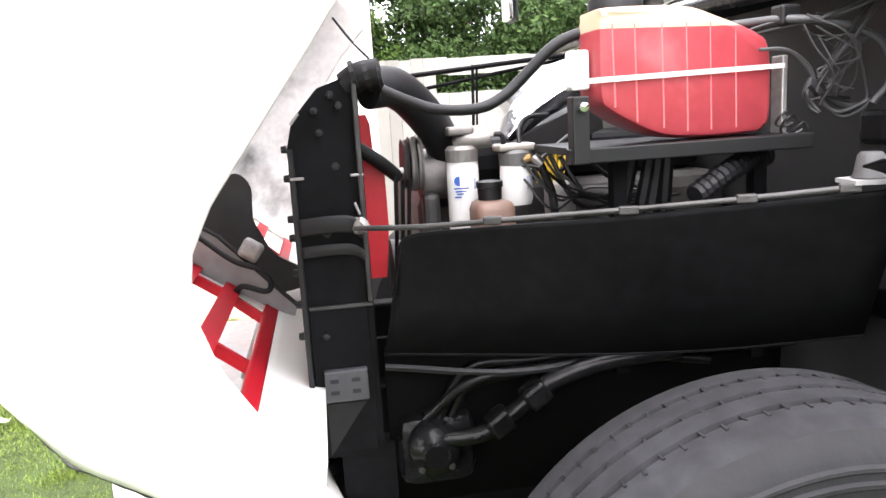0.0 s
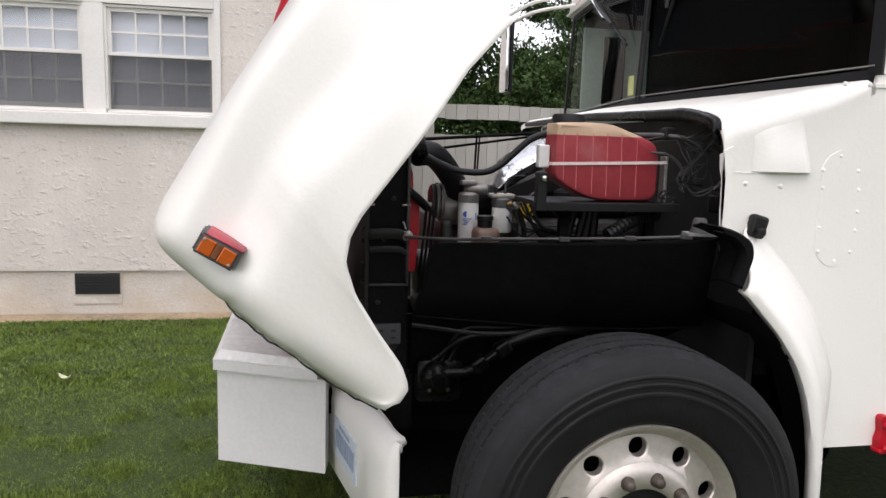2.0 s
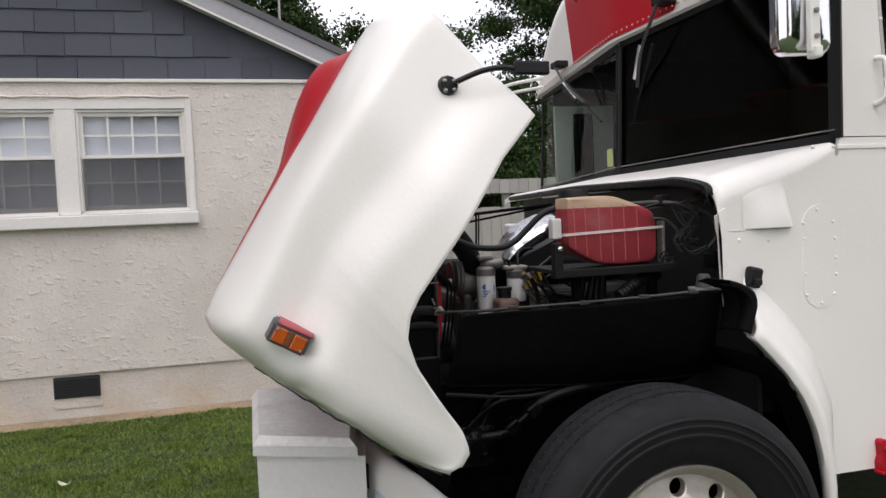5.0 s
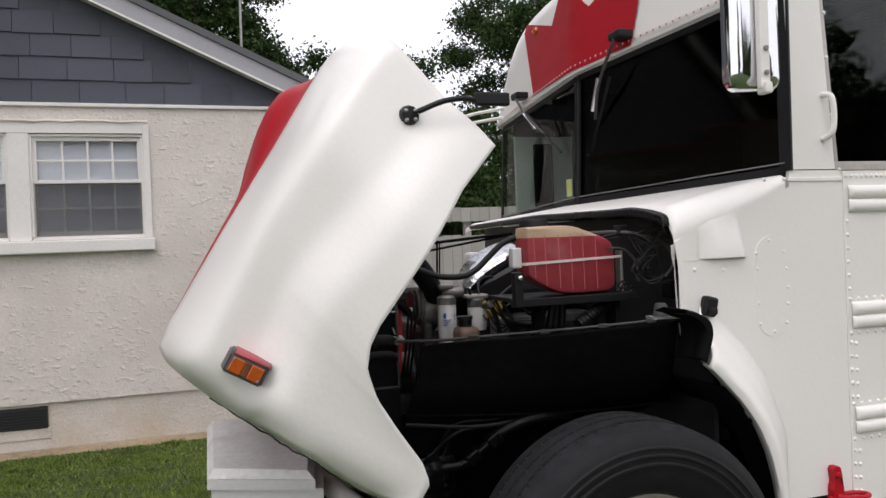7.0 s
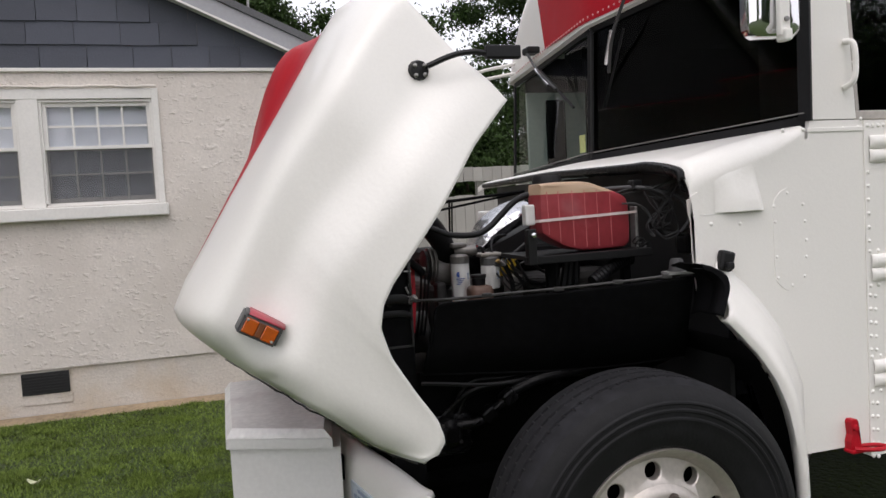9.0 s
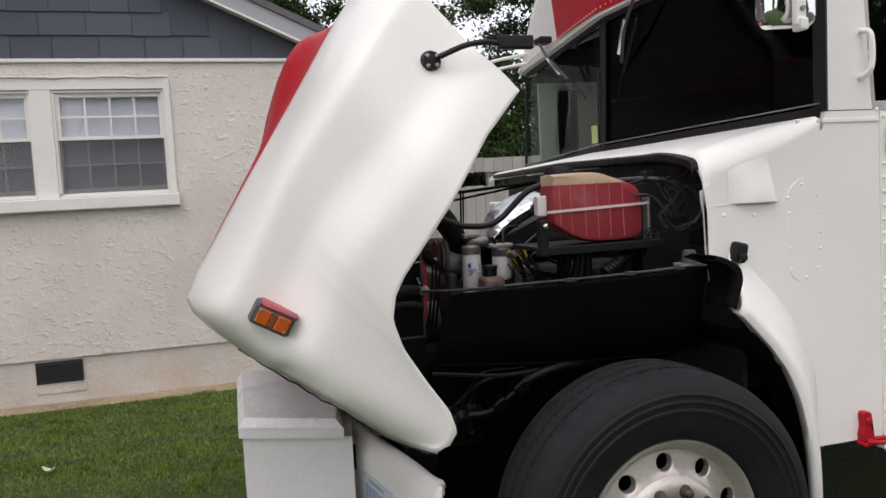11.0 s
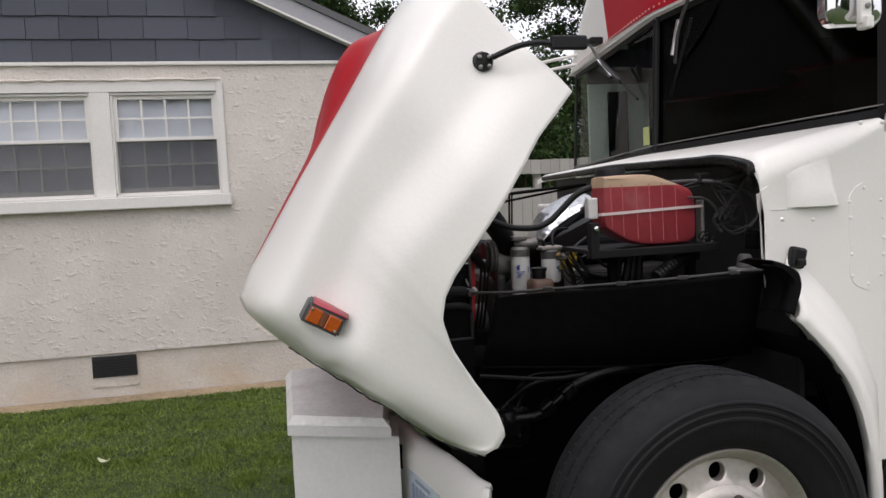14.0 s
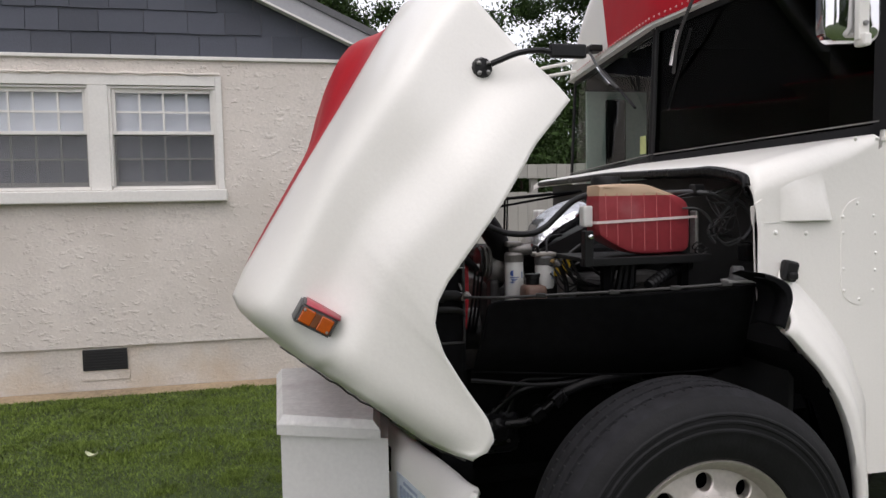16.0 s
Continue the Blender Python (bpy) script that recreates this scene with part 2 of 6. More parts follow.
def spline(points, n=8):
    """A smooth line through points."""
    p = [Vector(q) for q in points]
    p = [2 * p[0] - p[1], *p, 2 * p[-1] - p[-2]]
    out = []
    for i in range(1, len(p) - 2):
        a, b, c, d = p[i - 1:i + 3]
        for k in range(n):
            t = k / n
            out.append(0.5 * (2 * b + (c - a) * t + (2 * a - 5 * b + 4 * c - d) * t * t + (3 * b - a - 3 * c + d) * t ** 3))
    return out + [p[-2]]


def tube(bm, points, radius, n=8, steps=6, ridges=0.0):
    line = spline(points, steps) if steps > 1 else [Vector(q) for q in points]
    rings = []
    side = None
    for i, q in enumerate(line):
        way = (line[min(i + 1, len(line) - 1)] - line[max(i - 1, 0)]).normalized()
        if side is None:
            side = way.orthogonal().normalized()
        side = (side - way * side.dot(way)).normalized()
        up = way.cross(side)
        r = radius * (1 + ridges * (i % 2))
        rings.append([bm.verts.new(q + r * (side * math.cos(2 * math.pi * k / n) + up * math.sin(2 * math.pi * k / n))) for k in range(n)])
    for a, b in zip(rings, rings[1:]):
        for k in range(n):
            bm.faces.new((a[k], a[(k + 1) % n], b[(k + 1) % n], b[k]))
    bm.faces.new(rings[0]), bm.faces.new(rings[-1])
    return bm


def tubed(points, radius, n=8, steps=6, ridges=0.0):
    return tube(bmesh.new(), points, radius, n, steps, ridges)


def grid(bm, rows, close=False):
    """Faces between rows of points."""
    vs = [[bm.verts.new(p) for p in row] for row in rows]
    for a, b in zip(vs, vs[1:]):
        for i in range(len(a) - 1):
            bm.faces.new((a[i], a[i + 1], b[i + 1], b[i]))
    return vs


def plate(bm, outline, thick, axis="y", at=0.0):
    """A flat slab from an outline in the two other axes, thick towards plus."""
    def p(u, v, h):
        return {"y": (u, h, v), "x": (h, u, v), "z": (u, v, h)}[axis]
    a = [bm.verts.new(p(u, v, at)) for u, v in outline]
    b = [bm.verts.new(p(u, v, at + thick)) for u, v in outline]
    fa, fb = bm.faces.new(a), bm.faces.new(b)
    for i in range(len(a)):
        bm.faces.new((a[i], a[(i + 1) % len(a)], b[(i + 1) % len(a)], b[i]))
    bmesh.ops.triangulate(bm, faces=[fa, fb])
    return bm


def lerp(a, b, t):
    return a + (b - a) * t


def along(table, t):
    """Smooth value from pairs (place, value), with no waves between them."""
    n = len(table)
    slope = [(table[i + 1][1] - table[i][1]) / (table[i + 1][0] - table[i][0]) for i in range(n - 1)]
    tan = [slope[0]] + [0.0 if a * c <= 0 else 2 * a * c / (a + c) for a, c in zip(slope, slope[1:])] + [slope[-1]]
    t = min(max(t, table[0][0]), table[-1][0])
    for i in range(n - 1):
        (a, u), (c, v) = table[i], table[i + 1]
        if t <= c:
            h = c - a
            k = (t - a) / h
            return u * (1 + 2 * k) * (1 - k) ** 2 + tan[i] * h * k * (1 - k) ** 2 + v * k * k * (3 - 2 * k) + tan[i + 1] * h * k * k * (k - 1)
    return table[-1][1]


def run(points, t):
    """Place at the share t of a line's length."""
    pts = [Vector(p) for p in points]
    lens = [(b - a).length for a, b in zip(pts, pts[1:])]
    d = t * sum(lens)
    for a, b, n in zip(pts, pts[1:], lens):
        if d <= n:
            return a.lerp(b, d / n if n else 0)
        d -= n
    return pts[-1]


def solid(ob, thick, offset=-1.0, inner=None):
    m = ob.modifiers.new("thickness", "SOLIDIFY")
    m.thickness, m.offset = thick, offset
    if inner is not None:
        m.material_offset = inner
    return ob


MID = 2.33          # the bus's centre line


def across(y):
    return 2 * MID - y


# ground
def ground_z(x, y):
    return along([(-60, 0.0), (1.6, 0.0), (4.4, -0.10), (6.9, -0.26), (9, -0.3), (400, -0.3)], y)


bm = bmesh.new()
ys = [-400, -60, -20, -8, -4, -2, -1, 0, 1, 1.6, 2.2, 3, 3.7, 4.4, 5, 5.6, 6.2, 6.9, 8, 10, 14, 20, 40, 100, 400]
xs = [-400, -100, -40, -20, -12, -8, -6, -4, -2, 0, 2, 4, 8, 14, 25, 60, 150, 400]
grid(bm, [[(x, y, ground_z(x, y)) for x in xs] for y in ys])
tagged(part("ground", bm, SOIL, smooth=60), "mown green lawn sloping down to the house", "lawn", kind="structure")


def grass():
    rng = np.random.default_rng(4)
    tri = []
    levels = np.array([(-60, 0.0), (1.6, 0.0), (4.4, -0.10), (6.9, -0.26), (9, -0.3)])
    for x0, x1, y0, y1, n in ((-4.6, 0.6, 1.2, 4.2, 230000), (-4.2, 0.3, 1.3, 3.2, 130000), (-5.6, 0.8, 4.2, 6.72, 110000), (-11.0, 9.0, -6.0, 1.2, 60000), (-11.0, -4.6, 1.2, 6.8, 22000), (0.6, 9.0, 1.2, 8.9, 26000)):
        px, py = rng.uniform(x0, x1, n), rng.uniform(y0, y1, n)
        clump = rng.uniform((x0, y0), (x1, y1), (int((x1 - x0) * (y1 - y0) * 9) + 1, 2))
        go = rng.random(n) < 0.45
        near = clump[rng.integers(0, len(clump), n)] + rng.normal(0, 0.055, (n, 2))
        px, py = np.where(go, near[:, 0], px), np.where(go, near[:, 1], py)
        tuft = np.where(go, rng.random(n), 0.2)
        h, w = rng.uniform(0.008, 0.026, n) + 0.022 * tuft, rng.uniform(0.0016, 0.0062, n)
        a, lean = rng.uniform(0, 6.283, n), rng.normal(0, 0.016, (n, 2))
        z = np.interp(py, levels[:, 0], levels[:, 1])
        c, s = np.cos(a) * w, np.sin(a) * w
        tri.append(np.stack([np.stack([px - c, py - s, z], 1), np.stack([px + c, py + s, z], 1), np.stack([px + lean[:, 0], py + lean[:, 1], z + h], 1)], 1))
    verts = np.concatenate(tri).reshape(-1, 3)
    me = bpy.data.meshes.new("grass")
    me.from_pydata(verts.tolist(), [], np.arange(len(verts)).reshape(-1, 3).tolist())
    me.materials.append(BLADE)
    tagged(new("grass", me), "short mown green grass", "grass", kind="stuff")


grass()

# worn bare soil where the lawn meets the house
bm = bmesh.new()
rng = random.Random(14)
xs = [-9 + 0.12 * i for i in range(78)]
grid(bm, [[(x, 6.94, ground_z(x, 6.94) + 0.035) for x in xs], [(x, 6.86 + rng.uniform(-0.03, 0.02), ground_z(x, 6.8) + 0.03) for x in xs], [(x, 6.76 + rng.uniform(-0.09, 0.05) - (0.05 if x < -3.4 else 0), ground_z(x, 6.7) - 0.004) for x in xs]])
tagged(part("bare_soil", bm, DIRT, smooth=60), "bare reddish-brown soil along the foundation", "soil", kind="structure")


def cut(ob, cutter_bm):
    """Take the cutter's volume out of ob, for good."""
    me = bpy.data.meshes.new("cutter")
    bmesh.ops.recalc_face_normals(cutter_bm, faces=cutter_bm.faces)
    cutter_bm.to_mesh(me)
    cutter_bm.free()
    c = new("cutter", me)
    m = ob.modifiers.new("cut", "BOOLEAN")
    m.operation, m.object, m.solver = "DIFFERENCE", c, "EXACT"
    bpy.context.view_layer.update()
    done = bpy.data.meshes.new_from_object(ob.evaluated_get(bpy.context.evaluated_depsgraph_get()))
    ob.modifiers.clear()
    ob.data = done
    bpy.data.objects.remove(c)
    return ob


# ---- the house
WALL_Y = 6.92
HOUSE_X0, HOUSE_X1 = -13.0, 0.25
RIDGE_X, EAVE_Z, PITCH = -6.4, 3.10, 0.46


def house():
    h = thing("house", (-6.4, 7, -0.28), "single-storey house, beige stucco walls and slate-blue shingled gable", "house")
    bm = bmesh.new()
    plate(bm, [(HOUSE_X0, 0.22), (HOUSE_X1, 0.22), (HOUSE_X1, EAVE_Z), (HOUSE_X0, EAVE_Z)], 0.22, "y", WALL_Y)
    wall = part("wall", bm, STUCCO, h, "beige painted rough stucco wall")
    cut(wall, boxed((-3.74, WALL_Y - 0.2, 1.80), (-1.42, WALL_Y + 0.4, 2.93)))
    part("foundation", boxed((HOUSE_X0 + 0.02, WALL_Y + 0.03, -0.6), (HOUSE_X1 - 0.02, WALL_Y + 0.25, 0.219)), FOUND, h, "painted block foundation with brown stains")
    # side and back walls, plain
    part("side_wall", boxed((HOUSE_X1 - 0.2, WALL_Y + 0.221, -0.6), (HOUSE_X1, 15.0, EAVE_Z)), STUCCO, h)
    part("side_wall", boxed((HOUSE_X0, WALL_Y + 0.221, -0.6), (HOUSE_X0 + 0.2, 15.0, EAVE_Z)), STUCCO, h)
    part("back_wall", boxed((HOUSE_X0 + 0.21, 14.8, -0.6), (HOUSE_X1 - 0.21, 15.0, EAVE_Z)), STUCCO, h)
    top = EAVE_Z + PITCH * (HOUSE_X1 - RIDGE_X)
    part("gable_backing", plate(bmesh.new(), [(HOUSE_X0, EAVE_Z + 0.03), (HOUSE_X1, EAVE_Z + 0.03), (RIDGE_X, top)], 0.15, "y", WALL_Y + 0.03), ROOF, h)
    part("eave_trim", boxed((HOUSE_X0 + 0.3, WALL_Y - 0.035, EAVE_Z - 0.010), (HOUSE_X1 + 0.02, WALL_Y + 0.02, EAVE_Z + 0.026), 0.006), TRIM, h, "white trim board below the gable")
    for side in (1, -1):
        x1 = HOUSE_X1 + 0.32 if side > 0 else HOUSE_X0 - 0.32
        z1 = EAVE_Z - PITCH * 0.32 + 0.05
        d = Vector((x1 - RIDGE_X, 0, z1 - top)).normalized()
        nrm = Vector((-d.z, 0, d.x)) if d.x > 0 else Vector((d.z, 0, -d.x))
        def slab(lo, hi, y0, y1):
            a, b = Vector((RIDGE_X, 0, top + 0.05)), Vector((x1, 0, z1))
            q = [a + nrm * lo, b + nrm * lo, b + nrm * hi, a + nrm * hi]
            return plate(bmesh.new(), [(v.x, v.z) for v in q], y1 - y0, "y", y0)
        part("rake_bead", slab(-0.034, -0.014, WALL_Y - 0.168, WALL_Y - 0.13), TRIM, h, "thin white bead under the rake")
        part("rake_board", slab(-0.0135, 0.135, WALL_Y - 0.16, WALL_Y - 0.13), RAKE_METAL, h, "grey metal-clad rake board")
        part("rake_soffit", slab(-0.03, -0.015, WALL_Y - 0.129, WALL_Y - 0.01), TRIM, h)
        part("roof", slab(0.137, 0.205, WALL_Y - 0.185, 15.2), ROOF, h, "grey asphalt roof")
    # pair of double-hung windows in one surround
    w = part("window", boxed((-3.765, WALL_Y - 0.03, 1.79), (-3.672, WALL_Y + 0.08, 2.93), 0.006), TRIM, h, "pair of white double-hung windows with grilles")
    def add(name, lo, hi, bev=0.004, m=TRIM):
        return part(name, boxed(lo, hi, bev), m, w)
    add("casing", (-1.452, WALL_Y - 0.03, 1.79), (-1.39, WALL_Y + 0.08, 2.93))
    add("casing", (-2.66, WALL_Y - 0.025, 1.79), (-2.475, WALL_Y + 0.08, 2.83))
    add("head_casing", (-3.671, WALL_Y - 0.028, 2.83), (-1.453, WALL_Y + 0.08, 2.93))
    part("sill", boxed((-3.87, WALL_Y - 0.10, 1.665), (-1.365, WALL_Y + 0.06, 1.787), 0.012), TRIM, h, "thick white painted sill")
    for x0, x1 in ((-3.67, -2.662), (-2.473, -1.454)):
        for z0, z1, y in ((2.345, 2.828, WALL_Y + 0.025), (1.80, 2.37, WALL_Y + 0.055)):
            up = z0 > 2
            f, fb, ft = (0.058, 0.034, 0.068) if up else (0.05, 0.075, 0.04)
            sash = add("sash", (x0, y, z0), (x0 + f, y + 0.03, z1))
            for lo, hi in (((x1 - f, y, z0), (x1, y + 0.03, z1)), ((x0 + f, y, z0), (x1 - f, y + 0.03, z0 + fb)), ((x0 + f, y, z1 - ft), (x1 - f, y + 0.03, z1))):
                add("sash_rail", lo, hi)
            cols, rows = 4, 2
            for i in range(1, cols):
                x = lerp(x0 + f, x1 - f, i / cols)
                add("muntin", (x - 0.0095, y + 0.001, z0 + fb), (x + 0.0095, y + 0.014, z1 - ft), 0)
            z = (z0 + fb + z1 - ft) / 2
            add("muntin", (x0 + f, y - 0.0015, z - 0.0095), (x1 - f, y + 0.0155, z + 0.0095), 0)
            part("pane", boxed((x0 + f, y + 0.018, z0 + fb), (x1 - f, y + 0.022, z1 - ft)), GLASS_CLEAR, w).visible_shadow = False
            if up:
                continue
            g = part("insect_screen", boxed((x0 + 0.03, y - 0.008, z0 + 0.03), (x1 - 0.03, y - 0.006, z1 - 0.02)), GLASS_SCREEN, w, "grey insect screen")
            g.visible_shadow = False
        add("stop", (x0 - 0.004, WALL_Y - 0.004, 1.83), (x0 + 0.022, WALL_Y + 0.024, 2.80))
        add("stop", (x1 - 0.022, WALL_Y - 0.004, 1.83), (x1 + 0.004, WALL_Y + 0.024, 2.80))
        add("stop", (x0 - 0.004, WALL_Y - 0.006, 2.801), (x1 + 0.004, WALL_Y + 0.024, 2.826))
        add("sash_lip", (x0 + 0.01, WALL_Y - 0.012, 1.792), (x1 - 0.01, WALL_Y + 0.054, 1.812))
        # added pale slats behind both sashes, standing in for sky reflected in the glass
        for i in range(36):
            z = 2.81 - i * 0.028
            part("blind_slat", boxed((x0 + 0.04, WALL_Y + 0.11, z), (x1 - 0.04, WALL_Y + 0.118 + 0.004 * (i % 2), z + 0.0275)), PANE_SKY, w)
    # added dark board standing in for the unlit room behind the windows
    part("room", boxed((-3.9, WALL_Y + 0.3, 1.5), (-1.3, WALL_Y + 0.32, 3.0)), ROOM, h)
    rng = random.Random(8)
    part("drip_ledge", tubed([(x, WALL_Y - 0.035 + rng.uniform(-0.004, 0.004), 2.945 + rng.uniform(-0.006, 0.006)) for x in [-3.80 + 0.08 * i for i in range(31)]], 0.014, 6, 2), STUCCO, h, "rough stucco ledge over the window", smooth=60)
    # crawl-space vent
    v = part("vent", boxed((-2.83, WALL_Y + 0.005, -0.02), (-2.41, WALL_Y + 0.029, 0.19)), VENT_DARK, h, "dark crawl-space vent")
    for i in range(7):
        part("vent_slat", boxed((-2.82, WALL_Y - 0.004, -0.01 + i * 0.028), (-2.42, WALL_Y + 0.004, -0.004 + i * 0.028)), VENT_DARK, v)
    part("vent_sill", boxed((-2.85, WALL_Y + 0.018, -0.125), (-2.39, WALL_Y + 0.0285, -0.022), 0.004), FOUND, h)
    # gable shingles, in courses
    rng = random.Random(5)
    shapes = []
    for wd in (0.30, 0.36, 0.42):
        bm = bmesh.new()
        v8 = [bm.verts.new(c) for c in ((0, -0.012, 0), (wd - 0.006, -0.012, 0), (wd - 0.006, 0.006, 0.25), (0, 0.006, 0.25), (0, 0.012, 0), (wd - 0.006, 0.012, 0), (wd - 0.006, 0.012, 0.25), (0, 0.012, 0.25))]
        for q in ((0, 1, 2, 3), (4, 5, 6, 7), (0, 1, 5, 4), (1, 2, 6, 5), (2, 3, 7, 6), (3, 0, 4, 7)):
            bm.faces.new([v8[i] for i in q])
        shapes.append((wd, part("shingle", bm, SHINGLE, h, at=(0, -50, 0))))
    for row in range(8):
        z = EAVE_Z + 0.032 + row * 0.225
        x = -5.6 - rng.random() * 0.3
        while True:
            wd, src = rng.choice(shapes)
            top_at = lambda q: EAVE_Z + PITCH * (HOUSE_X1 - q) + 0.05 - z
            zz = z + rng.uniform(-0.004, 0.004)
            if top_at(x) < 0.01:
                break
            if top_at(x + wd) > 0.25:
                again(src, pose(x, WALL_Y + 0.016, zz))
            else:                      # trimmed along the rake
                cut_ = [(0, 0), (wd - 0.006, 0)] if top_at(x + wd) > 0.01 else [(0, 0), ((top_at(x)) / PITCH, 0)]
                if top_at(x + wd) > 0.01:
                    cut_.append((wd - 0.006, top_at(x + wd - 0.006)))
                cut_ += [((top_at(x) - 0.222) / PITCH, 0.222), (0, 0.222)] if top_at(x) > 0.222 else [(0, top_at(x))]
                part("shingle", plate(bmesh.new(), cut_, 0.008, "y", 0.003), SHINGLE, h, at=(x, WALL_Y + 0.016, zz))
            x += wd
    for _, src in shapes:
        bpy.data.objects.remove(src)


house()

tagged(part("antenna_pole", tubed([(-0.2, 12, 3.2), (-0.17, 12, 8.0)], 0.022, 8, 1), STEEL), "thin grey metal antenna pole behind the roof", "pole")


# ---- fence and trees beyond the bus
def fence():
    f = thing("fence", (4, 9, -0.3), "weathered off-white wooden board fence", "fence")
    rng = random.Random(7)
    tall, short, cap = bmesh.new(), bmesh.new(), bmesh.new()
    box(tall, (0, 0, -0.35), (0.142, 0.02, 2.13))
    plate(short, [(0, -0.35), (0.142, -0.35), (0.142, 1.715), (0.135, 1.722), (0.007, 1.722), (0, 1.715)], 0.02, "y", 0)
    box(cap, (0, 0, 1.93), (0.142, 0.02, 2.13))
    kinds = [part("board", b, FENCE, f, at=(0, -50, 0)) for b in (tall, short, cap)]
    for i in range(78):
        x = 0.27 + i * 0.147
        use = [kinds[0]] if x < 1.1 or x > 6 else [kinds[1], kinds[2]]
        for k in use:
            again(k, pose(x, 9 + rng.uniform(-0.004, 0.004), rng.uniform(-0.01, 0.01), 0, 0, rng.uniform(-0.4, 0.4)))
    for k in kinds:
        bpy.data.objects.remove(k)
    for z in (0.3, 1.5, 1.96):
        part("rail", boxed((0.27, 9.03, z), (11.7, 9.07, z + 0.09), 0.004), FENCE, f)
    for x in (0.3, 2.7, 5.1, 7.5, 9.9):
        part("post", boxed((x, 9.075, -0.4), (x + 0.1, 9.17, 2.0), 0.004), FENCE, f)


fence()


def tree(at, height, crown, leaves, leaf_size, material, seed, trunk_r=0.18, label="broad-leaved tree with a dense green crown", low=0.25, clump=0.15, masses=46):
    rng = np.random.default_rng(seed)
    t = thing("tree", at, label, "tree", "trees behind the house and fence")
    x, y, z = at
    bm = bmesh.new()
    prof = [(trunk_r * 1.4, 0.0), (trunk_r, height * 0.1), (trunk_r * 0.75, height * 0.45), (trunk_r * 0.3, height * 0.85), (0.01, height * 0.97)]
    lathe(bm, prof, at, "z", 10)
    limbs = []
    for i in range(14):
        a, h0 = rng.uniform(0, 6.283), height * rng.uniform(low + 0.05, 0.8)
        ln = crown * rng.uniform(0.5, 0.95)
        tip = (x + math.cos(a) * ln, y + math.sin(a) * ln, z + h0 + ln * rng.uniform(0.2, 0.7))
        mid = (x + math.cos(a) * ln * 0.5, y + math.sin(a) * ln * 0.5, z + h0 + ln * 0.2)
        tube(bm, [(x, y, z + h0), mid, tip], trunk_r * 0.22, 6, 4)
        limbs += [mid, tip]
    part("trunk", bm, BARK, t, smooth=60)
    clumps = np.array(limbs + [(x + rng.normal() * crown * 0.45, y + rng.normal() * crown * 0.45, z + height * rng.uniform(low, 1.0)) for _ in range(masses)])
    pick = rng.integers(0, len(clumps), leaves)
    c = clumps[pick] + rng.normal(size=(leaves, 3)) * crown * np.array([clump, clump, clump * 0.7])
    u = rng.normal(size=(leaves, 3))
    u /= np.linalg.norm(u, axis=1)[:, None]
    w = np.cross(u, rng.normal(size=(leaves, 3)))
    w /= np.linalg.norm(w, axis=1)[:, None]
    s = leaf_size * rng.uniform(0.6, 1.3, (leaves, 1))
    v = np.stack([c - u * s, c - w * s * 0.5 + u * s * 0.1, c + u * s, c + w * s * 0.5 + u * s * 0.1], 1).reshape(-1, 3)
    me = bpy.data.meshes.new("crown")
    me.from_pydata(v.tolist(), [], np.arange(leaves * 4).reshape(-1, 4).tolist())
    me.materials.append(material)
    o = new("crown", me)
    o.parent = t
    o.matrix_parent_inverse = t.matrix_basis.inverted()


for x, y, h, r, n, m, seed in ((0.4, 13.2, 4.0, 1.2, 22000, LEAF_A, 1), (1.9, 13.0, 4.3, 1.3, 34000, LEAF_B, 2), (3.6, 13.4, 3.7, 1.3, 34000, LEAF_B, 3), (5.2, 13.0, 4.4, 1.4, 34000, LEAF_B, 8), (7.2, 13.4, 4.8, 1.6, 18000, LEAF_B, 9)):
    tree((x, y, -0.3), h, r, n, 0.05, m, seed, 0.09, "leafy green shrub behind the fence", low=0.04)
for i in range(6):
    tree((0.9 + i * 1.05, 10.4 + 0.3 * (i % 2), -0.3), 2.5 + 0.3 * (i % 3), 0.75, 12000, 0.045, LEAF_B, 30 + i, 0.05, "low dark green bush close behind the fence", low=0.05)
tree((-0.9, 16.5, -0.3), 9.5, 2.1, 90000, 0.055, LEAF_B, 4, clump=0.10, masses=120)
tree((8.3, 18.0, -0.3), 12.5, 3.4, 90000, 0.06, LEAF_B, 6, low=0.40, clump=0.075, masses=120)
# trees round the yard that the glass mirrors
for x, y, h, r, seed in ((-18, 2, 13, 4.0, 11), (-9, 18, 14, 3.8, 12), (-16, 9, 17, 4.6, 13), (-19, 14, 19, 5.0, 16), (-13, 17, 18, 4.6, 17), (-4, -26, 9, 3.5, 14), (9, -24, 8.0, 3.6, 15), (14, -22, 7.4, 3.4, 18), (20, -23, 8.5, 3.8, 19), (27, -24, 9.5, 4.2, 20)):
    tree((x, y, 0.0), h, r, 24000, 0.2, LEAF_B, seed, 0.25, low=0.06)

# ---- the bus
bus = thing("bus", (2.5, MID, 0), "white converted school bus with its tilting front hood open", "bus")
SIDE = 1.175
WX, WZ = 0.372, 0.52          # front axle


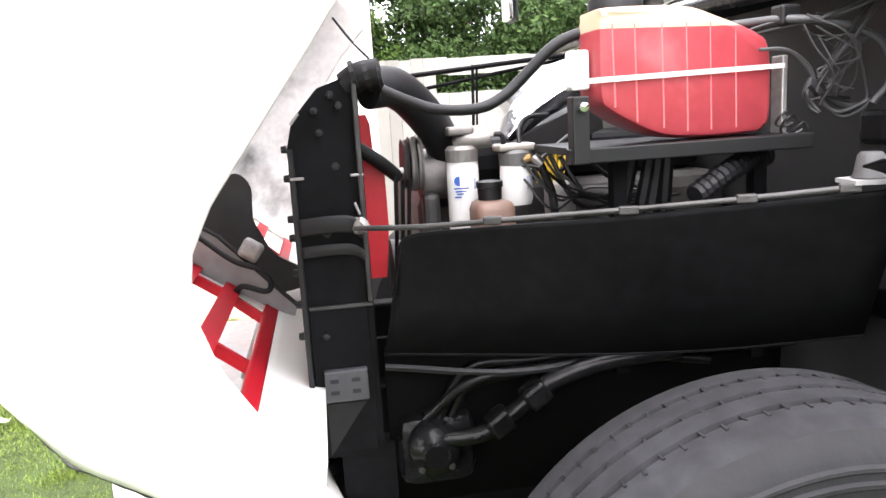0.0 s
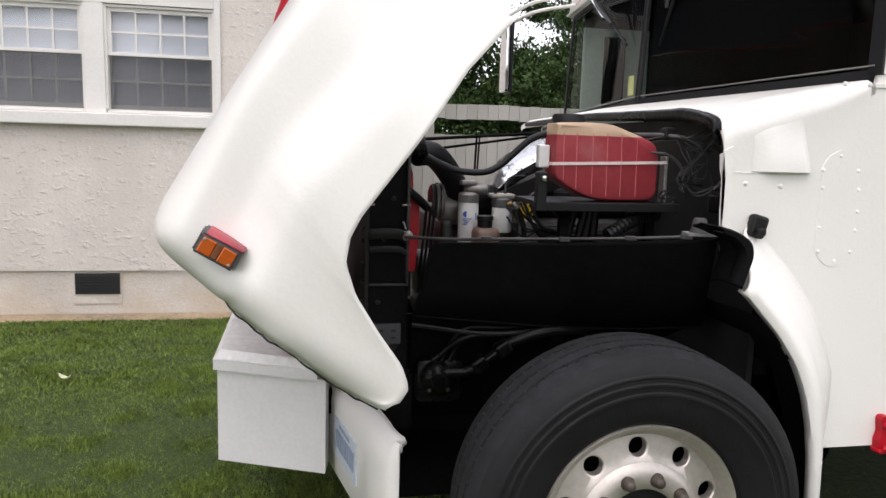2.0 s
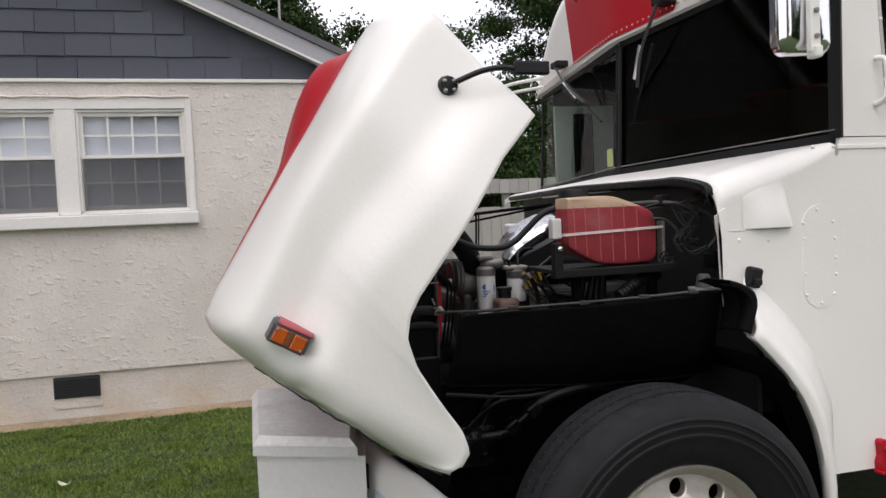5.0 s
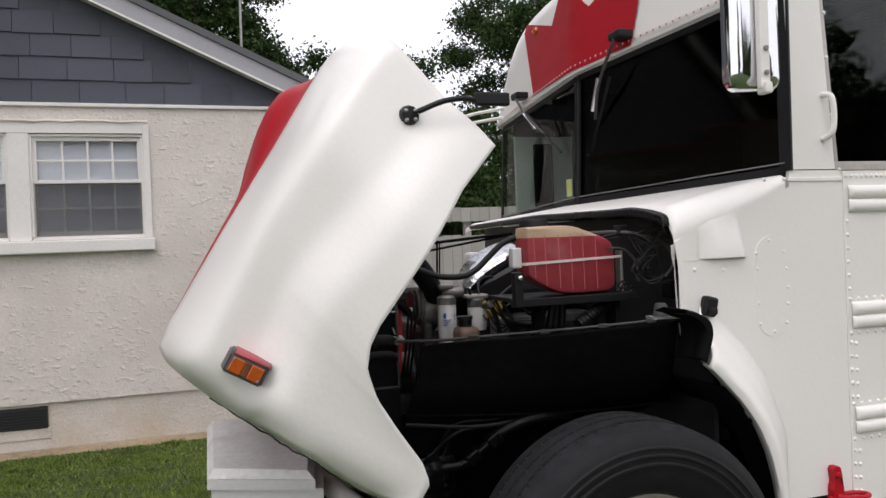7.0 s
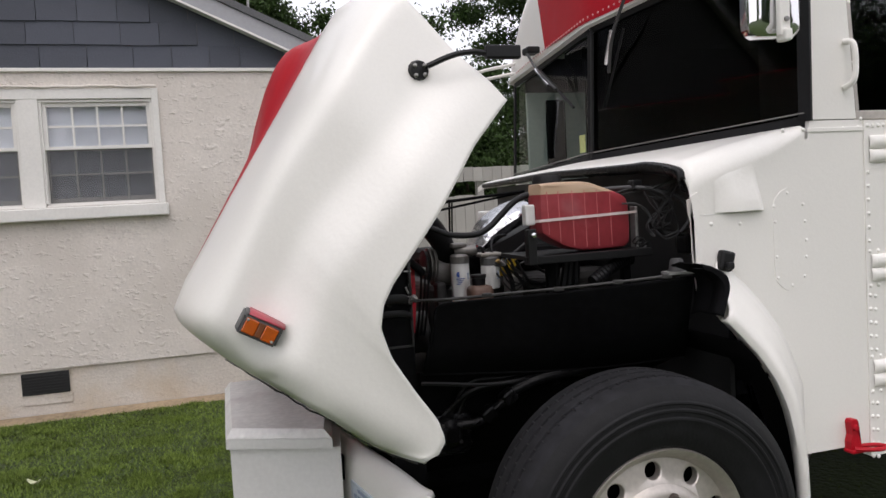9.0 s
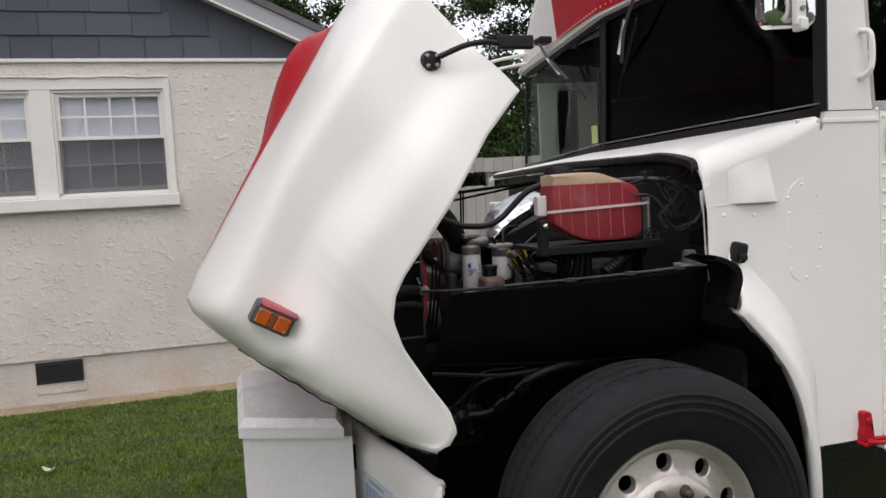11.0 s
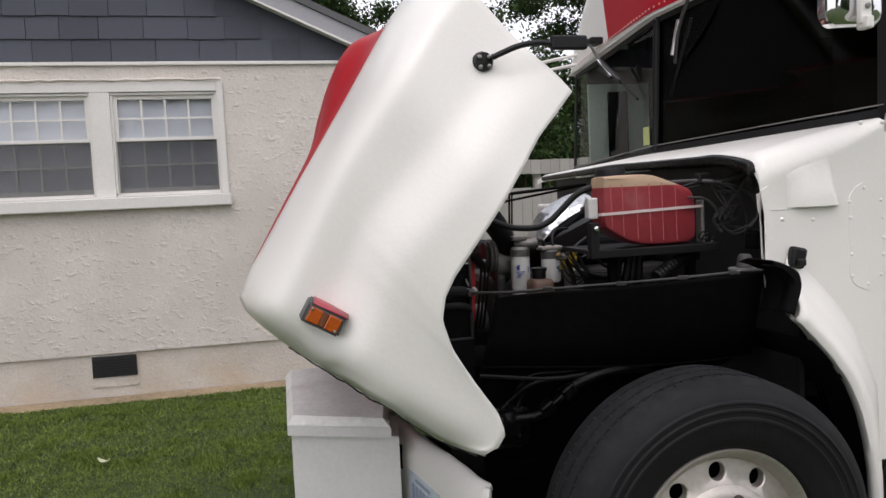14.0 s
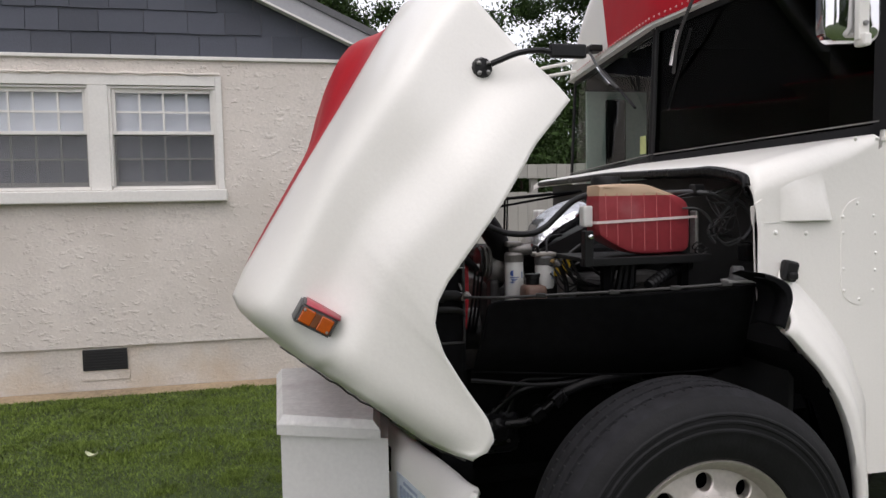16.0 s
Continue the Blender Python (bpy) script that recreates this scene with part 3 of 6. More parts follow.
def hood():
    top_edge = [(-1.03, 1.312), (-0.99, 1.40), (-0.818, 1.682), (-0.644, 1.957), (-0.480, 2.223), (-0.434, 2.285), (-0.385, 2.318)]
    low_edge = [(-0.358, 0.876), (-0.32, 0.894), (-0.298, 0.935), (-0.318, 0.995), (-0.379, 1.084), (-0.442, 1.186), (-0.469, 1.273), (-0.458, 1.341), (-0.431, 1.394), (-0.301, 1.569), (-0.161, 1.768), (-0.037, 1.90)]
    low_y = [(0, 0.95), (0.12, 0.935), (0.38, 0.92), (0.48, 0.91), (0.66, 0.90), (0.85, 0.95), (1, 1.0)]
    curl_y = [(0, 1.5), (0.05, 1.43), (0.12, 1.46), (0.2, 1.5), (0.31, 1.5), (0.355, 1.42), (0.388, 1.2), (0.42, 1.11), (0.47, 1.07), (0.59, 1.02), (0.75, 1.05), (0.85, 1.05), (0.93, 1.0), (1, 0.95)]
    curl = [(0, 0.0), (0.05, 0.017), (0.2, 0.054), (0.31, 0.064), (0.355, 0.056), (0.388, 0.026), (0.42, 0.0147), (0.47, 0.011), (0.59, 0.01), (0.75, 0.026), (0.85, 0.032), (0.93, 0.018), (1, -0.003)]
    turn = [(0, 0.06), (0.3, 0.062), (0.42, 0.06), (1, 0.06)]       # how far back the front corner rounds
    ridge = [(0, 0.30), (0.1, 0.37), (0.3, 0.49), (0.5, 0.60), (0.75, 0.69), (1, 0.75)]      # where the fender swells out of the side
    swell = [(0, 0.075), (0.12, 0.075), (0.4, 0.07), (0.7, 0.058), (1, 0.048)]
    ease = lambda t: (lambda c: c * c * (3 - 2 * c))(min(1.0, max(0.0, t)))
    ns, nr = 60, 48
    def place(s, r):
        a, b = run([(x, 0, z) for x, z in top_edge], s), run([(x, 0, z) for x, z in low_edge], s)
        q = a.lerp(b, r)
        edge, h, rc = along(low_y, s), along(swell, s), along(ridge, s)
        panel, wide = edge + h + 0.07, lerp(0.18, 0.32, ease(s / 0.6))
        q.y = panel + (1.50 - panel) * max(0.0, 1 - r / lerp(0.13, 0.29, s)) ** 2.7 - 0.07 * r - h * ease((r - rc + 0.5 * wide) / wide)
        w = max(0.0, 1 - s / along(turn, r))
        q.y = lerp(q.y, along(curl_y, r), w ** 3.3)
        fall = along(curl, r) * max(0.0, 1 - s / 0.3) ** 2
        return Vector((q.x - 0.544 * fall, q.y, q.z - 0.839 * fall))
    near = [[place(s / ns, (r / nr) ** 1.15) for r in range(nr + 1)] for s in range(ns + 1)]
    for _ in range(7):      # ease the form between its edges
        ys = [[p.y for p in row] for row in near]
        for i in range(1, ns):
            for j in range(1, nr):
                near[i][j].y = 0.4 * ys[i][j] + 0.15 * (ys[i - 1][j] + ys[i + 1][j] + ys[i][j - 1] + ys[i][j + 1])
    out = Vector((-0.843, 0, 0.537))
    crown = [(0, 0), (0.06, 0.002), (0.18, 0.012), (0.28, 0.04), (0.4, 0.115), (0.6, 0.15), (1, 0.155)]
    def lid(s, k):
        q = near[s][0]
        w = along([(0, -0.01), (0.2, 0.03), (0.38, 0.06), (0.52, 0.12), (0.68, 0.45), (0.8, 0.62), (0.85, 0.58), (0.9, 0.25), (0.94, 0.0), (1, -0.1)], s / ns)
        y = lerp(q.y, MID, k)
        return Vector((q.x, y, q.z)) + out * along(crown, k) * w
    flip = lambda p: Vector((p.x, across(p.y), p.z))
    hd = None
    for side in (0, 1):
        bm = bmesh.new()
        rows = near if side == 0 else [[flip(p) for p in row] for row in near]
        grid(bm, rows)
        bmesh.ops.recalc_face_normals(bm, faces=bm.faces)
        ob = part("hood_side" if side else "hood", bm, [WHITE, HOOD_INSIDE], bus if not side else hd, "white fibreglass tilt hood, swung forward open" if not side else "", smooth=50)
        solid(ob, 0.012, 0, 1)
        hd = hd or ob
    ks = [0.025] + [i / 24 for i in range(1, 25)]
    stripe = lambda s: [lid(s, k) for k in ks] + [flip(lid(s, k)) for k in reversed(ks[:-1])]
    for name, rows, m in (("hood_top", [[lid(s, k) for k in (0, 0.0125, 0.025)] for s in range(ns + 1)], WHITE), ("hood_top", [[flip(lid(s, k)) for k in (0, 0.0125, 0.025)] for s in range(ns + 1)], WHITE),
                          ("hood_stripe", [stripe(s) for s in range(ns + 1)], RED)):
        bm = bmesh.new()
        grid(bm, rows)
        solid(part(name, bm, [m, HOOD_INSIDE], hd, "red painted centre of the hood" if m is RED else "", smooth=50), 0.012, 0, 1)
    part("hood_seam", tubed([near[s][0] + Vector((-0.003, -0.002, 0)) for s in range(2, ns + 1, 3)], 0.0028, 6, 3), mat("worn_seam_paint", (0.30, 0.17, 0.17), 0.6, vary=0.5, grain=60), hd, "thin worn seam line")
    # front: lips and the red grille between them
    def face(r, k):
        p = place(0, r)
        return Vector((p.x, lerp(p.y, MID, k), p.z)) + Vector((0.46, 0, 0.60)) * 0.05 * min(1, k * 6)
    for name, r0, r1, k0, k1, m in (("front_lip", 0.0, 0.13, 0, 1, WHITE), ("front_lip", 0.84, 1.0, 0, 1, WHITE), ("grille_frame", 0.131, 0.20, 0.10, 1, RED), ("grille_frame", 0.79, 0.839, 0.10, 1, RED), ("grille_side", 0.131, 0.839, 0.0, 0.099, WHITE)):
        for side in (0, 1):
            bm = bmesh.new()
            rows = [[face(lerp(r0, r1, i / 6), lerp(k0, k1, j / 10)) for j in range(11)] for i in range(7)]
            grid(bm, [[flip(p) if side else p for p in row] for row in rows])
            solid(part(name, bm, [m, HOOD_INSIDE] if m is WHITE else [m], hd, smooth=50), 0.014, 0, 1 if m is WHITE else None)
    n, d = Vector((-0.55, 0, -0.83)), Vector((0.83, 0, -0.55))
    for r, w in ((0.36, 0.024), (0.51, 0.024), (0.66, 0.024)):
        pts = [face(r, k) for k in (0.10, 0.3, 0.5, 0.75, 1)]
        pts = pts + [flip(p) for p in reversed(pts[:-1])]
        bm = bmesh.new()
        grid(bm, [[p + d * a + n * b for a, b in ((-w, 0.0), (w, 0.0), (w * 0.5, 0.035), (-w * 0.5, 0.035), (-w, 0.0))] for p in pts])
        part("grille_bar", bm, RED, hd)
    for k in (0.47, 0.8):
        for side in (0, 1):
            pts = [face(r, k) for r in (0.19, 0.35, 0.5, 0.65, 0.80)]
            bm = bmesh.new()
            rows = [[(flip(p) if side else p) + Vector((0, dy, 0)) + n * dn for dy, dn in ((-0.009, 0.004), (0.009, 0.004), (0.009, 0.03), (-0.009, 0.03), (-0.009, 0.004))] for p in pts]
            grid(bm, rows)
            part("grille_rib", bm, RED, hd)
    # inner brace behind the grille with its bracket and wiring
    br = part("inner_brace", plate(bmesh.new(), [(-0.70, 1.085), (-0.645, 1.215), (-0.60, 1.185), (-0.40, 0.965), (-0.42, 0.91)], 0.02, "y", 2.15), mat("grey_brace_steel", (0.30, 0.30, 0.30), 0.45, metal=0.4, vary=0.3, grain=14), hd, "grey dusty steel brace behind the grille")
    # dark sheet cut to the outline of the shadow inside the hood
    part("soot_panel", plate(bmesh.new(), [(p.x, p.z) for p in spline([(-0.70, 0, 1.12), (-0.66, 0, 1.24), (-0.60, 0, 1.32), (-0.55, 0, 1.345), (-0.512, 0, 1.30), (-0.515, 0, 1.21), (-0.485, 0, 1.13), (-0.45, 0, 1.085), (-0.39, 0, 1.045), (-0.38, 0, 0.99), (-0.46, 0, 0.97)], 4)], 0.012, "y", 2.30), mat("sooty_steel", (0.025, 0.025, 0.025), 0.7, vary=0.5, grain=9), hd, "dark sheet for the black shadow inside the hood")
    part("brace_lip", tubed([(-0.645, 2.145, 1.215), (-0.60, 2.145, 1.185), (-0.40, 2.145, 0.965)], 0.007, 6, 1), VENT_DARK, br)
    part("brace_flange", boxed((-0.15, -0.03, -0.006), (0.16, 0.0, 0.006), 0.003, Matrix.Translation((-0.55, 2.148, 1.005)) @ pose(0, 0, 0, 0, 33.5, 0)), FILTER_WHITE, br)
    part("lamp_clamp", boxed((-0.03, -0.05, -0.03), (0.03, 0.0, 0.025), 0.012, Matrix.Translation((-0.51, 2.14, 1.145)) @ pose(0, 0, 0, 0, 35, 0)), STEEL, br, "grey metal clamp")
    part("lamp_cable", tubed([(-0.65, 2.13, 1.19), (-0.56, 2.10, 1.12), (-0.49, 2.09, 1.09), (-0.465, 2.09, 1.05), (-0.48, 2.08, 1.03), (-0.54, 2.08, 1.05), (-0.58, 2.10, 1.03), (-0.68, 2.12, 1.085)], 0.0085, 8), RUBBER, br, "looped black lamp cable", smooth=60)
    # seal strip and crushed sealant along the lower front edge
    rng = random.Random(3)
    edge = [place(0, 0.27 + 0.71 * i / 30) for i in range(31)]
    part("edge_gasket", tubed([p + Vector((-0.003, 0.006 + rng.uniform(-0.003, 0.003), -0.011 + rng.uniform(-0.003, 0.003))) for p in edge], 0.003, 6, 2), GREASE, hd, "dark worn gasket along the hood's lower edge")
    return hd, near


HOOD, HOOD_NET = hood()


def hood_y(x, z):
    """How far out the near side of the hood stands at a place."""
    return min((p for row in HOOD_NET for p in row), key=lambda p: (p.x - x) ** 2 + (p.z - z) ** 2).y


def marker_lamp():
    c = Vector((-0.786, 1.006, 1.2975))
    tilt = Matrix.Translation(c) @ pose(0, 0, 0, 0, 30, 0) @ Matrix.Scale(0.888, 4)
    bm = bmesh.new()
    rows = []
    for y, a, z0, z1 in ((0.10, 0.066, -0.036, 0.040), (0.0, 0.066, -0.036, 0.037), (-0.026, 0.064, -0.035, 0.031), (-0.034, 0.060, -0.032, 0.027)):
        rows.append([(-a, y, z0), (a, y, z0), (a, y, z1), (-a, y, z1), (-a, y, z0)])
    vs = grid(bm, rows)
    bm.faces.new(vs[-1][:4])
    bmesh.ops.remove_doubles(bm, verts=bm.verts, dist=1e-6)
    bmesh.ops.bevel(bm, geom=bm.edges[:], offset=0.006, segments=2, affect="EDGES")
    bmesh.ops.transform(bm, matrix=tilt, verts=bm.verts)
    l = part("marker_lamp", bm, LAMP_GREY, HOOD, "amber side marker lamp with red and grey housing", smooth=40)
    bm = bmesh.new()
    grid(bm, [[(x, 0.06, 0.0415), (x, 0.0, 0.0395), (x, -0.024, 0.034), (x, -0.033, 0.0295)] for x in (-0.050, 0.0, 0.0665)])
    bmesh.ops.transform(bm, matrix=tilt, verts=bm.verts)
    solid(part("lamp_hood", bm, LAMP_RED, l, "faded red top of the lamp housing", smooth=40), 0.003, 0)
    for x0, x1 in ((-0.052, -0.010), (0.010, 0.053)):
        part("lens", boxed((x0, -0.040, -0.027), (x1, -0.033, 0.021), 0.004, tilt), AMBER, l, "ribbed amber lens")
    part("lens_bridge", boxed((-0.0095, -0.0385, -0.026), (0.0095, -0.033, 0.020), 0.003, tilt), mat("brown_lens_bridge", (0.16, 0.05, 0.015), 0.4), l)
    for x, z in ((-0.046, 0.014), (0.046, -0.020)):
        bm = bmesh.new()
        lathe(bm, [(0.0, -0.044), (0.0045, -0.043), (0.005, -0.040)], (x, 0, z), "y", 10)
        bmesh.ops.transform(bm, matrix=tilt, verts=bm.verts)
        part("screw", bm, STEEL, l)


marker_lamp()


def latch():
    base = Vector((-0.29, hood_y(-0.29, 1.995) - 0.025, 1.995))
    b = bmesh.new()
    lathe(b, [(0.0, -0.02), (0.026, -0.018), (0.032, 0.0), (0.034, 0.03)], base + Vector((0, 0.02, 0)), "y", 12)
    l = part("hood_latch", b, RUBBER, HOOD, "black rubber hood hold-down latch", smooth=40)
    part("strap", tubed([base + Vector((0.02, -0.01, 0.008)), base + Vector((0.09, -0.03, 0.035)), base + Vector((0.15, -0.03, 0.045)), base + Vector((0.19, -0.03, 0.042))], 0.0085, 8), RUBBER, l)
    part("grip", boxed((-0.035, -0.012, -0.02), (0.075, 0.012, 0.02), 0.006, Matrix.Translation(base + Vector((0.225, -0.03, 0.045)))), RUBBER, l)
    for dx, dz in ((-0.014, 0.012), (0.014, 0.012), (-0.012, -0.016), (0.014, -0.014)):
        s = bmesh.new()
        lathe(s, [(0.0, -0.026), (0.006, -0.024), (0.007, -0.017)], base + Vector((dx, 0.02, dz)), "y", 8)
        part("screw", s, STEEL, l)


latch()


def wheel():
    y0 = 0.895
    c = (WX, y0, WZ)
    # steel disc with hand holes
    prof = [(0.262, 0.062), (0.272, 0.055), (0.279, 0.035), (0.286, 0.02), (0.298, 0.016), (0.302, 0.008), (0.298, 0.0), (0.290, 0.002), (0.280, 0.012), (0.270, 0.026), (0.262, 0.040)]
    face = [(0.262, 0.040), (0.235, 0.034), (0.20, 0.026), (0.185, 0.020), (0.175, 0.010), (0.165, 0.004), (0.150, 0.0), (0.118, 0.0), (0.112, 0.004), (0.112, 0.03)]
    depth = lambda r: along([(r_, d_) for r_, d_ in reversed(face[:4])], r)
    bm = bmesh.new()
    lathe(bm, prof, c, "y", 80, caps=False)
    lathe(bm, face[3:], c, "y", 80, caps=False)
    for i in range(10):
        a0 = math.radians(93 + 36 * i)
        hub_, hole, back, rimmed = [], [], [], []
        for k in range(32):
            t = 2 * math.pi * k / 32
            u, v = math.cos(t), math.sin(t)
            m = max(abs(u), abs(v))
            ru, av = 0.2235 + 0.0385 * u / m, math.radians(18) * v / m
            rimmed.append((ru * math.cos(a0 + av), depth(ru), ru * math.sin(a0 + av)))
            for ring, rr, dd in ((hub_, 0.031, 0.0), (hole, 0.0275, 0.003), (back, 0.0275, 0.03)):
                x, z = 0.226 + rr * u, rr * v
                r = math.hypot(x, z)
                ring.append((x * math.cos(a0) - z * math.sin(a0), depth(min(0.262, r)) + dd, x * math.sin(a0) + z * math.cos(a0)))
        rows = [[Vector(c) + Vector(p) for p in ring + ring[:1]] for ring in (rimmed, hub_, hole, back)]
        grid(bm, rows)
    bmesh.ops.remove_doubles(bm, verts=bm.verts, dist=1e-5)
    w = part("wheel", bm, ALU, bus, "weathered bare metal wheel with ten hand holes", smooth=35)
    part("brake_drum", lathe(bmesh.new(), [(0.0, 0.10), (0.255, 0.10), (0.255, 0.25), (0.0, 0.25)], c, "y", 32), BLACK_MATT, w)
    # tyre with bands, shoulder and tread grooves
    bm = bmesh.new()
    prof = [(0.296, 0.018), (0.312, -0.004), (0.34, -0.016), (0.37, -0.024), (0.392, -0.028), (0.398, -0.0315), (0.404, -0.0315), (0.408, -0.027), (0.420, -0.028), (0.424, -0.032), (0.430, -0.032), (0.434, -0.027), (0.444, -0.0265), (0.448, -0.030), (0.453, -0.029), (0.457, -0.024), (0.470, -0.019), (0.480, -0.012), (0.492, -0.003), (0.4985, 0.002), (0.500, 0.006), (0.506, 0.014), (0.511, 0.03),
            (0.513, 0.065), (0.505, 0.068), (0.505, 0.076), (0.514, 0.079), (0.515, 0.118), (0.505, 0.121), (0.505, 0.131), (0.515, 0.134), (0.514, 0.175), (0.505, 0.178), (0.505, 0.186), (0.513, 0.189), (0.511, 0.225), (0.50, 0.245), (0.45, 0.27), (0.38, 0.27), (0.296, 0.25), (0.296, 0.018)]
    lathe(bm, prof, c, "y", 96)
    tyre = part("tyre", bm, [TYRE, TREAD], w, "dusty black heavy-duty tyre", smooth=30)
    for f in tyre.data.polygons:
        q = f.center
        if math.hypot(q.x - WX, q.z - WZ) > 0.498:
            f.material_index = 1
    sipe = bmesh.new()
    box(sipe, (-0.0022, 0, -0.006), (0.0022, 0.018, 0.0012))
    src = part("tread_cut", sipe, RUBBER, w)
    for i in range(96):
        a = 2 * math.pi * i / 96
        for d in (0.052, 0.106, 0.165):
            again(src, Matrix.Translation((WX, y0 + d + 0.006 * (i % 2), WZ)) @ pose(0, 0, 0, 0, math.degrees(a), 0) @ Matrix.Translation((0, 0, 0.5135)))
    bpy.data.objects.remove(src)
    hub = bmesh.new()
    lathe(hub, [(0.0, 0.0), (0.05, 0.0), (0.062, 0.006), (0.07, 0.02), (0.11, 0.024), (0.113, 0.03)], c, "y", 32)
    part("hub_cap", hub, BLACK_SATIN, w, "black oily axle hub cap", smooth=40)
    n = bmesh.new()
    lathe(n, [(0.0, -0.024), (0.008, -0.023), (0.014, -0.018), (0.0165, -0.010), (0.018, 0.006), (0.021, 0.007), (0.021, 0.012)], (0, 0, 0), "y", 14)
    src = part("lug_nut", n, mat("rusty_nut_cover", (0.085, 0.068, 0.057), 0.5, metal=0.4, vary=0.3), w, smooth=50)
    for i in range(10):
        a = math.radians(75 + 36 * i)
        again(src, pose(WX + 0.143 * math.cos(a), y0 - 0.008, WZ + 0.143 * math.sin(a)))
    bpy.data.objects.remove(src)
    return w


wheel()
far_wheel = bmesh.new()
lathe(far_wheel, [(0.296, 0.25), (0.5, 0.27), (0.52, 0.22), (0.52, 0.03), (0.48, 0.0), (0.296, 0.02), (0.296, 0.25)], (WX, across(1.16), WZ), "y", 48)
part("far_tyre", far_wheel, TYRE, bus, smooth=40)


def body():
    """The cowl, side, pillar, windows, roof and the flared arch."""
    arch = [(1.0, 0.42), (0.994, 0.548), (0.987, 0.645), (0.970, 0.752), (0.943, 0.855), (0.899, 0.953), (0.831, 1.047), (0.769, 1.113), (0.717, 1.167), (0.70, 1.180)]
    line = [run([(x, 0, z) for x, z in arch], i / 24) for i in range(25)]
    rows = []
    steps = [(0.0, 1.03), (0.0, 1.003), (0.010, 0.998), (0.03, 1.006), (0.06, 1.035), (0.09, 1.075), (0.12, 1.115), (0.15, 1.147), (0.18, 1.166), (0.205, SIDE - 0.001)]
    for i, p in enumerate(line):
        d = Vector((p.x - WX, 0, p.z - WZ))
        d = Vector((max(d.x, 0.25), 0, d.z * (0.9 if p.z > 0.9 else 0.25))).normalized()
        f = min(1.0, 0.55 + 0.45 * (i / 12)) if i < 12 else 1.0
        rows.append([Vector((p.x, y, p.z)) + d * o * f for o, y in steps])
    bm = bmesh.new()
    grid(bm, rows)
    fl = part("fender_flare", bm, WHITE, bus, "white flared edge of the wheel arch", smooth=60)
    solid(fl, 0.008, -1)
    part("arch_trim", tubed([r[1] + Vector((-0.002, 0, 0)) for r in rows[::2]], 0.0035, 6, 3), mat("dull_edge_metal", (0.16, 0.17, 0.16), 0.5, metal=0.3, vary=0.4, grain=30), fl, "thin worn metal edge of the arch", smooth=60)
    # side panel behind the hood, up to the window line, with the arch left open
    outline = [(r[4].x, r[4].z) for r in rows] + [(0.715, 1.37), (0.711, 1.50), (0.703, 1.53), (0.700, 1.575), (0.715, 1.580), (0.887, 1.634), (1.066, 1.700), (1.21, 1.775), (1.22, 1.838), (1.464, 1.838), (1.464, 0.60), (1.19, 0.60), (1.12, 0.60), (1.10, 0.42)]
    side = part("cowl_side", plate(bmesh.new(), outline, 0.02, "y", SIDE), WHITE, bus, "white riveted cowl side panel", smooth=30)
    part("cowl_side", boxed((1.0, across(SIDE) - 0.02, 0.6), (1.464, across(SIDE), 1.76)), WHITE, bus)
    # body behind the seam
    part("body_side", boxed((1.465, SIDE - 0.006, 0.55), (7.0, SIDE + 0.03, 1.835)), WHITE, bus, "white fluted bus side panel")
    part("body_side", boxed((1.465, across(SIDE) - 0.03, 0.55), (7.0, across(SIDE) + 0.006, 1.835)), WHITE, bus)
    part("body_rear", boxed((6.96, SIDE + 0.03, 0.55), (7.0, across(SIDE) - 0.03, 2.6)), WHITE, bus)
    part("body_floor", boxed((0.9, SIDE + 0.04, 0.85), (6.95, across(SIDE) - 0.04, 0.9)), CABIN_SHADE, bus)
    for z in (1.752, 1.700, 1.302, 1.250, 0.895, 0.843):
        bm = bmesh.new()
        rows = []
        for x in (1.485, 1.492, 1.505, 7.0):
            k = 0.3 if x < 1.488 else 0.8 if x < 1.5 else 1
            rows.append([(x, SIDE - 0.006 - 0.02 * k * math.sin(math.pi * i / 8), z + 0.026 * math.cos(math.pi * i / 8)) for i in range(9)])
        grid(bm, rows)
        part("rub_rail", bm, WHITE, bus, smooth=60)
    # pillar and side window band
    for near in (True, False):
        yy = (lambda y: y) if near else across
        lo = min(yy(SIDE), yy(SIDE + 0.03))
        part("front_pillar", plate(bmesh.new(), [(1.222, 1.842), (1.434, 1.842), (1.378, 2.56), (1.222, 2.56)], 0.03, "y", lo), WHITE, bus, "white windshield pillar", smooth=30)
        part("side_window_frame", boxed((1.432, lo, 1.838), (2.6, lo + 0.028, 1.872), 0.004), ALU, bus)
        g = part("side_window", plate(bmesh.new(), [(1.450, 1.873), (2.6, 1.873), (2.6, 2.52), (1.398, 2.52)], 0.006, "y", lo + 0.014), GLASS_DARK, bus, "dark tinted side window")
        g.visible_shadow = False
        part("window_post", plate(bmesh.new(), [(1.4345, 1.8725), (1.449, 1.8725), (1.397, 2.52), (1.3815, 2.52)], 0.03, "y", lo), ALU, bus)
        part("window_band", boxed((2.601, lo, 1.838), (7.0, lo + 0.03, 2.52)), WHITE, bus)
    # windshield: two flat panes in a shallow V
    A, B, C = Vector((1.228, 1.195, 1.838)), Vector((0.952, MID, 1.797)), Vector((1.04, 3.56, 1.755))
    TA, TB, TC = Vector((1.234, 1.195, 2.525)), Vector((0.980, MID, 2.436)), Vector((1.072, 3.56, 2.372))
